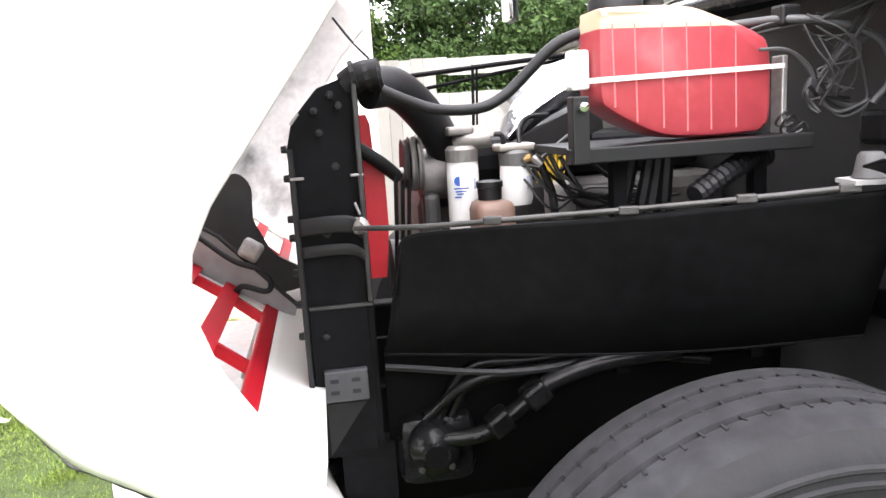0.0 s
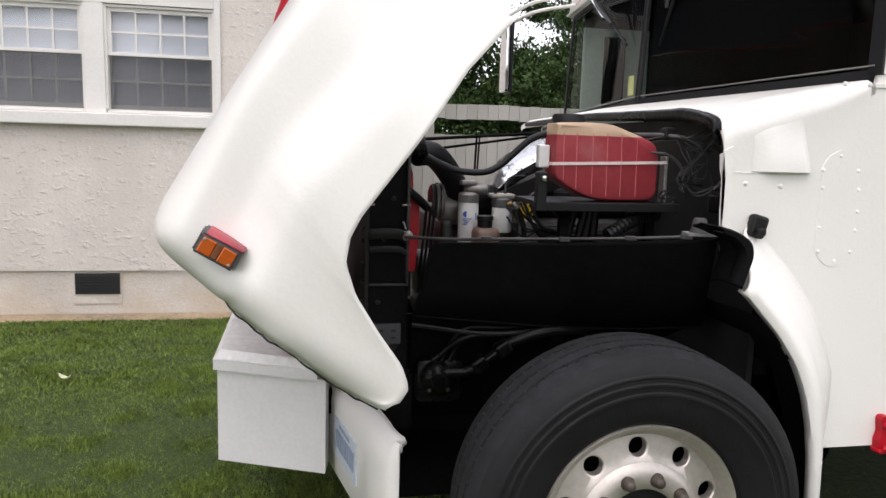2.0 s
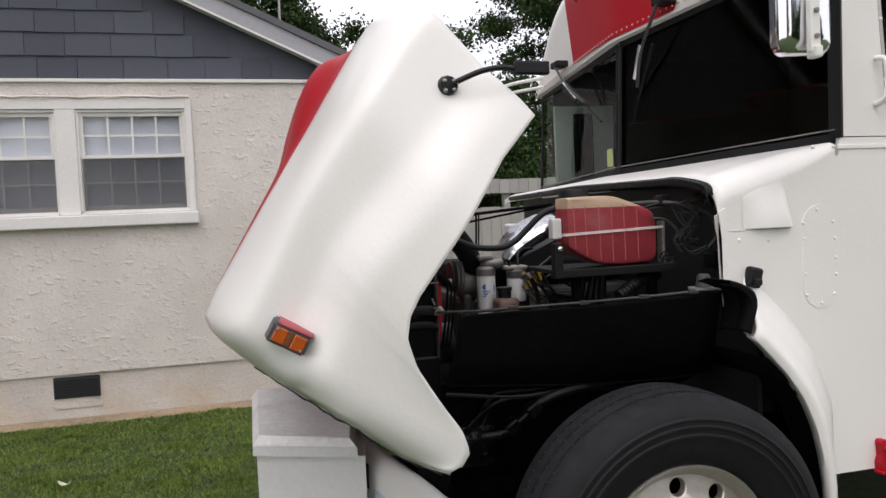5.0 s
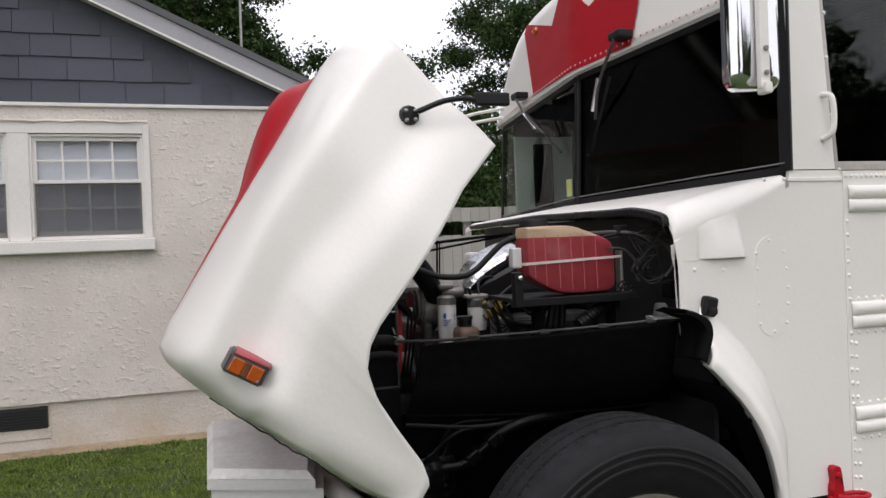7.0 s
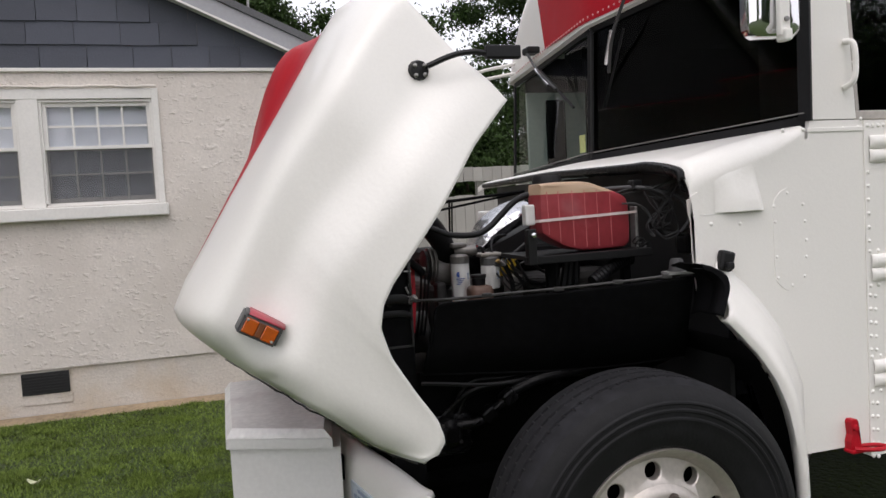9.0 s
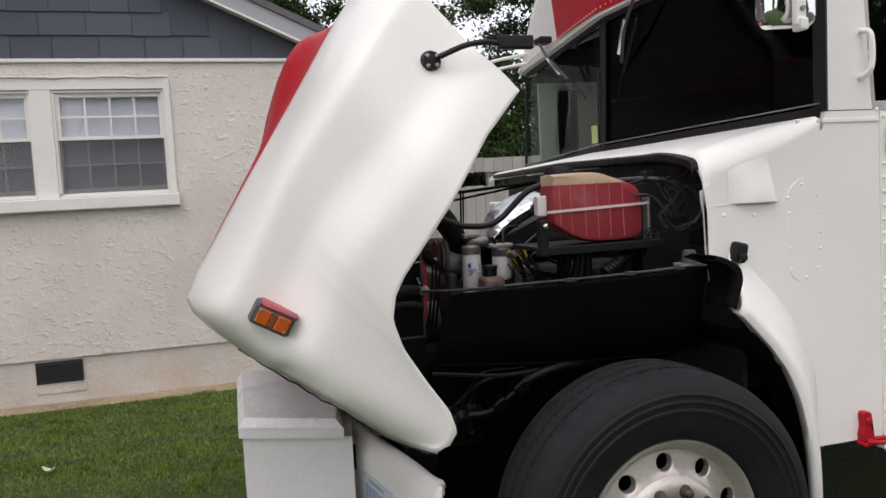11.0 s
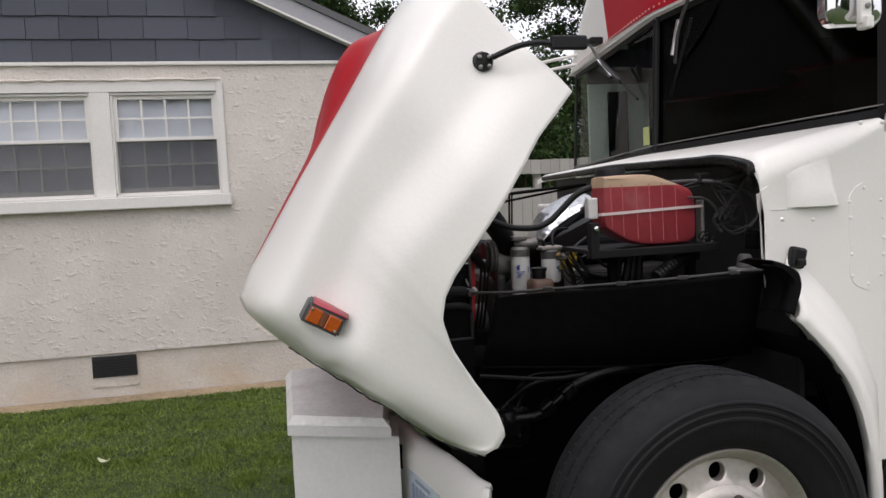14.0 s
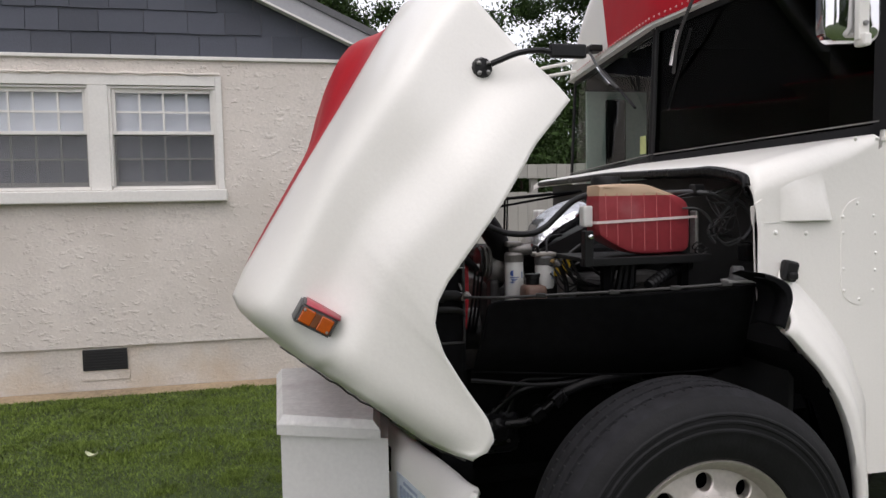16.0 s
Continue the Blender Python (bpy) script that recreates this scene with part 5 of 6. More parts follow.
def radiator():
    r = thing("radiator", (-0.3, 1.6, 0.85), "black radiator with bolted side tank and red fan shroud", "radiator")
    prof = [(-0.366, 0.75), (-0.214, 0.75), (-0.214, 1.577), (-0.296, 1.549), (-0.351, 1.488), (-0.366, 1.43)]
    part("side_tank", plate(bmesh.new(), prof, 0.05, "y", 1.585), BLACK, r, "black bolted side frame")
    part("core", plate(bmesh.new(), [(-0.36, 0.75), (-0.225, 0.75), (-0.225, 1.56), (-0.29, 1.54), (-0.345, 1.48), (-0.36, 1.42)], 1.40, "y", 1.636), BLACK, r)
    part("edge_flange", boxed((-0.226, 1.568, 1.10), (-0.216, 1.5845, 1.56), 0.002), GREASE, r)
    part("edge_flange", boxed((-0.366, 1.572, 0.80), (-0.354, 1.5845, 1.43), 0.002), BLACK_SATIN, r)
    part("seam_rib", boxed((-0.352, 1.577, 1.088), (-0.216, 1.5845, 1.096), 0.002), GREASE, r)
    part("lower_panel", boxed((-0.352, 1.5805, 0.76), (-0.228, 1.5845, 1.087), 0.001), BLACK, r, "dull lower cover panel")
    for z, h in ((1.268, 0.035), (1.215, 0.022)):
        pts = [(-0.356, 1.574, z), (-0.30, 1.566, z + 0.004), (-0.25, 1.56, z + 0.002), (-0.225, 1.548, z - 0.012)]
        bm = bmesh.new()
        grid(bm, [[p + Vector((0, -0.004 * math.sin(math.pi * k / 6), h * (k / 6 - 0.5))) for k in range(7)] for p in spline(pts, 6)])
        solid(part("strap_band", bm, BLACK_SATIN, r, "pressed black strap", smooth=60), 0.003)
    bolt = bmesh.new()
    lathe(bolt, [(0.0, -0.012), (0.008, -0.011), (0.009, 0.0)], (0, 0, 0), "y", 6)
    src = part("bolt", bolt, BLACK_SATIN, r)
    for x, z in ((-0.27, 1.535), (-0.305, 1.505), (-0.255, 1.512), (-0.298, 1.46), (-0.27, 1.39), (-0.30, 1.25), (-0.32, 1.03)):
        again(src, pose(x, 1.584, z))
    for z in (1.43, 1.37, 1.285, 1.245, 1.17, 1.10, 1.03):
        again(src, pose(-0.367, 1.6, z, 0, 0, -90))
    bpy.data.objects.remove(src)
    for x, z, tilt in ((-0.35, 1.37, 0), (-0.228, 1.37, 0), (-0.233, 1.30, 70), (-0.226, 1.275, 20), (-0.345, 1.49, -50)):
        part("edge_clip", boxed((-0.014, -0.004, -0.003), (0.014, 0.004, 0.003), 0.002, Matrix.Translation((x, 1.572, z)) @ pose(0, 0, 0, 0, tilt, 0)), STEEL, r)
    part("filler_neck", tubed([(-0.235, 1.61, 1.552), (-0.205, 1.60, 1.57), (-0.165, 1.59, 1.575)], 0.03, 12), RUBBER, r, "black hose neck with clamps", smooth=50)
    for x in (-0.222, -0.195, -0.17):
        part("hose_clamp", tubed([(x, 1.597, 1.568), (x + 0.009, 1.596, 1.570)], 0.0335, 12, 1), BLACK_SATIN, r)
    part("vent_line", tubed([(-0.18, 1.60, 1.60), (-0.215, 1.61, 1.64), (-0.25, 1.62, 1.69)], 0.0025, 6), RUBBER, r)
    bm = bmesh.new()
    plate(bm, [(-0.21, 1.11), (-0.168, 1.11), (-0.155, 1.23), (-0.156, 1.383), (-0.178, 1.39), (-0.182, 1.47), (-0.19, 1.492), (-0.205, 1.49)], 1.3, "y", 1.75)
    red = mat("red_shroud_plastic", (0.42, 0.008, 0.016), 0.5)
    part("fan_shroud", bm, red, r, "bright red fan shroud")
    # bracket with slots
    b = part("mount_bracket", boxed((-0.332, 1.560, 0.885), (-0.240, 1.583, 0.955), 0.003), mat("grey_bracket_paint", (0.05, 0.05, 0.055), 0.55), r, "slotted grey-black bracket")
    for x in (-0.312, -0.266):
        for z in (0.904, 0.930):
            part("slot", boxed((x - 0.009, 1.5575, z), (x + 0.009, 1.5595, z + 0.008)), VENT_DARK, b)
    part("bracket_web", plate(bmesh.new(), [(-0.332, 0.76), (-0.245, 0.88), (-0.332, 0.88)], 0.01, "y", 1.57), BLACK_SATIN, r)
    part("rod_hook", tubed([(-0.225, 1.565, 1.255), (-0.232, 1.53, 1.262), (-0.24, 1.495, 1.268), (-0.232, 1.485, 1.285), (-0.22, 1.485, 1.268)], 0.009, 8), STEEL, r)


radiator()


def frame_and_axle():
    part("frame_rail", boxed((-0.35, 1.86, 0.55), (6.5, 1.94, 0.80), 0.01), BLACK, bus, "black steel frame rail")
    part("frame_rail", boxed((-0.35, across(1.94), 0.55), (6.5, across(1.86), 0.80), 0.01), BLACK, bus)
    part("axle", tubed([(WX, 1.2, WZ), (WX, 1.5, WZ - 0.05), (WX, across(1.5), WZ - 0.05), (WX, across(1.2), WZ)], 0.06, 10), BLACK, bus)
    for i in range(4):
        part("leaf_spring", tubed([(WX - 0.7 + 0.1 * i, 1.80, 0.60 - 0.02 * i), (WX, 1.80, 0.50 - 0.02 * i), (WX + 0.7 - 0.1 * i, 1.80, 0.60 - 0.02 * i)], 0.012, 6), GREASE, bus)
    sg = part("steering_box", lathe(bmesh.new(), [(0.0, -0.045), (0.028, -0.045), (0.034, -0.03), (0.05, -0.02), (0.058, 0.0), (0.06, 0.13), (0.0, 0.13)], (-0.11, 1.53, 0.765), "y", 20), BLACK_GREASE, bus, "greasy black steering gearbox", smooth=40)
    part("gear_cover", boxed((-0.185, 1.555, 0.66), (-0.01, 1.70, 0.83), 0.035), BLACK_GREASE, sg, smooth=40)
    for k in range(4):
        a = radians(45 + 90 * k)
        part("cover_bolt", lathe(bmesh.new(), [(0.0, -0.012), (0.007, -0.011), (0.008, 0.002)], (-0.11 + 0.046 * math.cos(a), 1.512, 0.765 + 0.046 * math.sin(a)), "y", 6), GREASE, sg)
    sh = part("steering_shaft", tubed([(-0.09, 1.52, 0.79), (-0.002, 1.50, 0.803), (0.082, 1.49, 0.86), (0.139, 1.485, 0.904), (0.254, 1.46, 0.945), (0.417, 1.44, 0.962)], 0.019, 10), BLACK_GREASE, bus, "greasy steering shaft", smooth=50)
    for p, a in (((0.03, 1.495, 0.825), -35), ((0.11, 1.488, 0.882), -35)):
        part("shaft_joint", boxed((-0.028, -0.026, -0.026), (0.028, 0.026, 0.026), 0.01, Matrix.Translation(p) @ pose(0, 0, 0, 0, a, 0)), BLACK_GREASE, sh)
    for i, (dz, dy) in enumerate(((0.05, 0.03), (0.075, 0.05), (0.03, 0.06))):
        part("power_hose", tubed([(-0.12 + 0.03 * i, 1.57, 0.82), (-0.02, 1.50 + dy, 0.86 + dz), (0.12, 1.48 + dy, 0.90 + dz * 0.6), (0.3, 1.45 + dy, 0.93 + dz * 0.4), (0.5, 1.44 + dy, 0.92)], 0.012, 8), BLACK_GREASE, bus, smooth=60)
    part("frame_horn", plate(bmesh.new(), [(-0.31, 0.56), (-0.19, 0.56), (-0.19, 0.765), (-0.31, 0.765)], 0.05, "y", 1.60), BLACK, bus, "black steel frame horn")
    part("air_line", tubed([(-0.2, 1.57, 0.95), (0.1, 1.5, 0.93), (0.4, 1.46, 0.98)], 0.008, 6), RUBBER, bus)
    # added black plate, hung low to give the dark shade under the bus
    part("axle_well_plate", boxed((-0.28, 1.95, 0.12), (0.95, 1.97, 0.9)), BLACK, bus)


frame_and_axle()


def coolant_tank():
    t = thing("coolant_tank", (0.42, 1.5, 1.41), "translucent red coolant tank with a white strap", "tank")
    out = [(0.232, 1.60), (0.236, 1.648), (0.256, 1.662), (0.42, 1.664), (0.50, 1.645), (0.60, 1.61), (0.626, 1.585), (0.634, 1.54), (0.634, 1.44), (0.618, 1.412), (0.58, 1.405), (0.44, 1.405), (0.35, 1.42), (0.255, 1.468), (0.234, 1.50)]
    out = [(p.x, p.z) for p in (lambda q: q[:-1])(spline([(x, 0, z) for x, z in out + out[:1]], 3))]
    def shell(lo, hi):
        """Two slabs with rounded rims, cut at the coolant's level."""
        pts = [Vector((x, 0, z)) for x, z in out]
        mid = sum(pts, Vector()) / len(pts)
        bm = bmesh.new()
        rings = []
        for inset, y in ((0.016, 1.425), (0.006, 1.430), (0.0, 1.445), (0.0, 1.53), (0.03, 1.55)):
            ring = []
            for i, p in enumerate(pts):
                a, c = pts[i - 1], pts[(i + 1) % len(pts)]
                w = (c - a).normalized()
                nn = Vector((-w.z, 0, w.x))
                nn = nn if nn.dot(mid - p) > 0 else -nn
                q = p + nn * inset
                ring.append(bm.verts.new((q.x, y + 0.035 * (q.x - 0.42) / 0.22, q.z)))
            rings.append(ring)
        for a, c in zip(rings, rings[1:]):
            for i in range(len(a)):
                bm.faces.new((a[i], a[(i + 1) % len(a)], c[(i + 1) % len(a)], c[i]))
        bmesh.ops.triangulate(bm, faces=[bm.faces.new(rings[0]), bm.faces.new(rings[-1])])
        for z, sign in ((lo, -1), (hi, 1)):
            g = bmesh.ops.bisect_plane(bm, geom=bm.verts[:] + bm.edges[:] + bm.faces[:], plane_co=(0, 0, z), plane_no=(0, 0, sign), clear_outer=True)
        return bm
    part("tank_body", shell(1.3, 1.622), COOLANT, t, "red coolant seen through the plastic", smooth=40)
    part("tank_top", shell(1.622, 1.8), TANK_TOP, t, "yellowed clear plastic above the coolant", smooth=40)
    for x, z0, z1 in ((0.262, 1.475, 1.63), (0.31, 1.445, 1.63), (0.37, 1.43, 1.63), (0.425, 1.42, 1.63), (0.48, 1.42, 1.63), (0.54, 1.42, 1.615)):
        dy = 0.035 * (x - 0.42) / 0.22
        part("rib", tubed([(x, 1.4265 + dy, z1), (x + 0.002, 1.4265 + dy, (z0 + z1) / 2), (x + 0.004, 1.4265 + dy, z0)], 0.0024, 6), RIB, t)
    bm = bmesh.new()
    line = [(0.212, 1.40), (0.222, 1.385), (0.42, 1.417), (0.655, 1.454), (0.668, 1.47)]
    grid(bm, [[(x, y, 1.522 + 0.012 * (x - 0.2) / 0.46), (x, y, 1.532 + 0.012 * (x - 0.2) / 0.46)] for x, y in line])
    solid(part("strap", bm, SEAM, t, "thin white retaining strap"), 0.002, 0)
    part("cap", lathe(bmesh.new(), [(0.0, 0.04), (0.05, 0.038), (0.055, 0.03), (0.055, 0.0)], (0.31, 1.50, 1.655), "z", 24), RUBBER, t, "black ribbed filler cap", smooth=40)
    part("label_block", boxed((0.190, 1.43, 1.512), (0.228, 1.47, 1.588), 0.006), FILTER_WHITE, t, "white plastic block")
    # bracket
    b = part("bracket", boxed((0.17, 1.385, 1.372), (0.68, 1.42, 1.402), 0.003), BLACK_SATIN, t, "black steel tank bracket")
    part("upright", boxed((0.172, 1.375, 1.372), (0.205, 1.41, 1.50), 0.003), BLACK_SATIN, b)
    part("upright", boxed((0.655, 1.46, 1.40), (0.668, 1.50, 1.56), 0.003), STEEL, b)
    part("shelf", boxed((0.19, 1.43, 1.385), (0.67, 1.70, 1.40)), BLACK_SATIN, b)
    part("leg", boxed((0.30, 1.50, 0.9), (0.33, 1.53, 1.372)), BLACK, b)
    part("leg", boxed((0.62, 1.50, 0.9), (0.65, 1.53, 1.372)), BLACK, b)
    bo = bmesh.new()
    lathe(bo, [(0.0, -0.014), (0.009, -0.012), (0.011, 0.0)], (0.19, 1.374, 1.48), "y", 10)
    part("bolt", bo, CHROME, b)
    part("overflow_hose", tubed([(0.258, 1.50, 1.632), (0.187, 1.51, 1.607), (0.12, 1.52, 1.547), (0.08, 1.52, 1.513), (0.026, 1.52, 1.49), (-0.056, 1.53, 1.492), (-0.111, 1.54, 1.511), (-0.165, 1.55, 1.537)], 0.0115, 10), RUBBER, t, "black rubber overflow hose", smooth=60)


coolant_tank()


def engine():
    e = thing("engine", (0.3, 2.3, 0.8), "greasy diesel engine with filters, belts and hoses", "engine")
    part("block", boxed((-0.05, 1.98, 0.75), (0.84, 2.7, 1.28), 0.04), GREASE, e, "dark greasy engine block")
    part("valve_cover", boxed((0.0, 2.08, 1.281), (0.82, 2.55, 1.40), 0.04), BLACK, e)
    # filters
    cast = mat("cast_alloy", (0.20, 0.19, 0.18), 0.45, metal=0.5, vary=0.3, grain=30)
    def filt(x, y, r, z0, z1, head, label):
        f = part("oil_filter", lathe(bmesh.new(), [(0.0, z0), (r * 0.9, z0), (r, z0 + 0.012), (r, z1 - 0.012), (r * 0.97, z1)], (x, y, 0), "z", 28), FILTER_WHITE, e, label, smooth=40)
        part("filter_head", lathe(bmesh.new(), [(r * 1.02, z1), (r * 1.04, z1 + 0.028), (r * 0.85, z1 + 0.036), (0.0, z1 + 0.04)], (x, y, 0), "z", 20), head, f)
        return f
    f = filt(0.022, 1.72, 0.037, 1.14, 1.372, cast, "tall white spin-on oil filter with blue print")
    ring = bmesh.new()
    lathe(ring, [(0.0, 0), (0.011, 0), (0.011, 0.002)], (0.006, 1.686, 1.330), "y", 20)
    part("print_badge", ring, FILTER_BLUE, f)
    for i, z in enumerate((1.312, 1.305, 1.299, 1.292)):
        part("print_bar", boxed((-0.006 + 0.003 * (i % 3), 1.683, z), (0.028 - 0.006 * i, 1.6855, z + 0.003)), FILTER_BLUE, f)
    part("print_block", boxed((0.036, 1.688, 1.31), (0.046, 1.692, 1.335)), INK, f)
    f2 = filt(0.152, 1.73, 0.038, 1.262, 1.355, mat("grey_filter_collar", (0.09, 0.09, 0.09), 0.5), "short white spin-on fuel filter")
    part("print_bar", boxed((0.168, 1.694, 1.30), (0.175, 1.698, 1.33)), INK, f2)
    part("head_casting", boxed((0.105, 1.70, 1.388), (0.195, 1.77, 1.405), 0.006), mat("filter_head_alloy", (0.34, 0.32, 0.29), 0.5, metal=0.4), e, "cast filter head plate")
    part("fitting", tubed([(0.165, 1.70, 1.368), (0.18, 1.69, 1.372)], 0.009, 8), mat("brass", (0.45, 0.30, 0.12), 0.4, metal=0.6), e, "brass fitting")
    part("blue_hose", tubed([(0.18, 1.70, 1.372), (0.20, 1.69, 1.352), (0.225, 1.69, 1.29), (0.232, 1.69, 1.235)], 0.010, 10), RUBBER, e, "dark hose with a crimped metal end", smooth=60)
    part("hose_end", tubed([(0.185, 1.696, 1.372), (0.203, 1.688, 1.354)], 0.0125, 10, 1), STEEL, e)
    part("elbow", tubed([(0.015, 1.73, 1.41), (0.03, 1.72, 1.418), (0.06, 1.71, 1.418), (0.088, 1.705, 1.422)], 0.021, 12), cast, e, "grey cast elbow", smooth=50)
    part("elbow_top", boxed((-0.012, 1.70, 1.432), (0.05, 1.76, 1.452), 0.006), cast, e)
    part("thin_pipe", tubed([(0.10, 1.72, 1.43), (0.118, 1.715, 1.425), (0.122, 1.715, 1.39)], 0.006, 8), RUBBER, e)
    # brown reservoir
    bm = bmesh.new()
    box(bm, (0.018, 1.565, 1.20), (0.108, 1.66, 1.292), 0.02)
    rsv = part("reservoir", bm, BROWN, e, "brown plastic fluid reservoir", smooth=50)
    part("reservoir_cap", lathe(bmesh.new(), [(0.026, 1.292), (0.027, 1.318), (0.03, 1.32), (0.03, 1.332), (0.0, 1.336)], (0.06, 1.615, 0), "z", 18), BLACK_SATIN, rsv, smooth=40)
    # pulleys and belts at the front
    for x, r, m in ((-0.105, 0.060, GREASE), (-0.088, 0.066, cast), (-0.072, 0.066, cast)):
        part("pulley", lathe(bmesh.new(), [(0.0, -0.007), (r * 0.5, -0.007), (r, -0.006), (r * 0.92, 0.0), (r, 0.006), (0.0, 0.007)], (x, 1.78, 1.37), "x", 32), m, e, smooth=30)
    part("pulley", lathe(bmesh.new(), [(0.0, -0.03), (0.09, -0.03), (0.085, 0.0), (0.09, 0.03), (0.0, 0.03)], (-0.11, 1.93, 1.08), "x", 32), GREASE, e, smooth=30)
    for x, z1 in ((-0.133, 1.35), (-0.118, 1.34), (-0.103, 1.34)):
        part("belt", tubed([(x, 1.73, z1), (x - 0.002, 1.76, 1.24), (x - 0.004, 1.84, 1.08)], 0.005, 6, 1), RUBBER, e)
    part("alternator", lathe(bmesh.new(), [(0.02, -0.07), (0.058, -0.06), (0.064, -0.03), (0.064, 0.04), (0.04, 0.06), (0.0, 0.06)], (-0.005, 1.84, 1.34), "x", 24), cast, e, "grey alternator", smooth=40)
    part("idler_stud", tubed([(-0.14, 1.75, 1.352), (-0.11, 1.75, 1.355)], 0.012, 8, 1), STEEL, e)
    part("pump_bracket", boxed((-0.07, 1.74, 1.16), (-0.03, 1.80, 1.30), 0.012), GREASE, e)
    part("intake_pipe", tubed([(-0.19, 1.63, 1.545), (-0.13, 1.67, 1.545), (-0.07, 1.73, 1.50), (-0.01, 1.80, 1.42), (0.01, 1.87, 1.33), (0.01, 1.95, 1.28)], 0.044, 16), RUBBER, e, "thick black upper radiator hose", smooth=60)
    part("heater_hose", tubed([(-0.225, 1.70, 1.425), (-0.17, 1.72, 1.385), (-0.125, 1.75, 1.345)], 0.016, 10), RUBBER, e, smooth=60)
    # foil shield over the turbo, with a black duct below it
    bm = bmesh.new()
    up = spline([(0.158, 0, 1.425), (0.205, 0, 1.51), (0.27, 0, 1.562), (0.35, 0, 1.60), (0.43, 0, 1.62)], 5)
    dn = spline([(0.185, 0, 1.398), (0.235, 0, 1.42), (0.29, 0, 1.455), (0.37, 0, 1.50), (0.43, 0, 1.52)], 5)
    rng = random.Random(2)
    grid(bm, [[Vector((lerp(a.x, b.x, k), 1.92 - 0.05 * math.sin(math.pi * min(1, k * 1.2)) + 0.12 * (1 - k) ** 3 + rng.uniform(-0.005, 0.005), lerp(a.z, b.z, k))) for k in (0, 0.2, 0.4, 0.6, 0.8, 1)] for a, b in zip(up, dn)])
    solid(part("heat_shield", bm, FOIL, e, "shiny crumpled foil heat shield", smooth=60), 0.003)
    part("turbo", lathe(bmesh.new(), [(0.03, -0.1), (0.09, -0.08), (0.11, 0.0), (0.08, 0.09), (0.03, 0.1)], (0.38, 2.15, 1.40), "x", 20), BLACK, e, smooth=50)
    part("air_duct", plate(bmesh.new(), [(0.195, 1.395), (0.225, 1.418), (0.42, 1.505), (0.43, 1.42), (0.33, 1.385), (0.245, 1.362)], 0.10, "y", 1.88), BLACK_SATIN, e, "black moulded air duct")
    part("thin_hose", tubed([(0.16, 1.72, 1.40), (0.17, 1.75, 1.44), (0.205, 1.80, 1.462), (0.27, 1.84, 1.465)], 0.0055, 8), RUBBER, e)
    part("grey_cable", tubed([(0.195, 1.71, 1.355), (0.25, 1.72, 1.395), (0.31, 1.74, 1.43)], 0.0045, 8), GREY_WIRE, e)
    for i in range(6):
        x = 0.262 + 0.0125 * i
        part("yellow_loom", tubed([(x - 0.006, 1.90, 1.29), (x, 1.895, 1.33), (x + 0.005, 1.90, 1.362)], 0.0058, 6), YELLOW, e, "bright yellow wiring sleeve")
    part("starter", lathe(bmesh.new(), [(0.0, 0), (0.035, 0), (0.04, 0.02), (0.04, 0.09), (0.0, 0.1)], (0.30, 1.86, 1.20), "z", 16), STEEL, e, smooth=40)
    part("white_canister", boxed((0.418, 2.54, 1.478), (0.478, 2.62, 1.562), 0.012), FILTER_WHITE, e, "small white canister by the far fender")
    part("corrugated_hose", tubed([(0.44, 1.42, 1.29), (0.52, 1.45, 1.325), (0.60, 1.5, 1.345), (0.68, 1.55, 1.35)], 0.021, 12, 10, 0.18), RUBBER, e, "ribbed black hose")
    for x, dx in ((0.38, 0.05), (0.45, 0.02), (0.33, 0.06), (0.41, 0.04)):
        part("hose", tubed([(x, 1.62, 1.10), (x + dx * 0.5, 1.6, 1.25), (x + dx, 1.6, 1.37)], 0.016, 8), RUBBER, e)
    # dip rod and far stay across the bay
    for a, b, r in (((-0.08, 2.4, 1.598), (0.60, 2.4, 1.652), 0.008), ((-0.01, 2.41, 1.555), (0.58, 2.41, 1.645), 0.006), ((0.196, 2.40, 1.44), (0.203, 2.40, 1.63), 0.005), ((0.208, 2.40, 1.44), (0.216, 2.40, 1.62), 0.004)):
        part("stay_rod", tubed([a, b], r, 6, 1), BLACK, e)
    rng = random.Random(11)
    for i in range(9):
        x0 = rng.uniform(0.14, 0.28)
        y = rng.uniform(1.62, 1.8)
        part("wire", tubed([(x0, y, rng.uniform(1.32, 1.40)), (x0 + 0.06, y - 0.02, rng.uniform(1.25, 1.36)), (x0 + 0.16, y + 0.02, rng.uniform(1.24, 1.3)), (x0 + 0.3, y, rng.uniform(1.2, 1.28))], rng.choice((0.003, 0.004, 0.006)), 6, 5), WIRE, e)


engine()


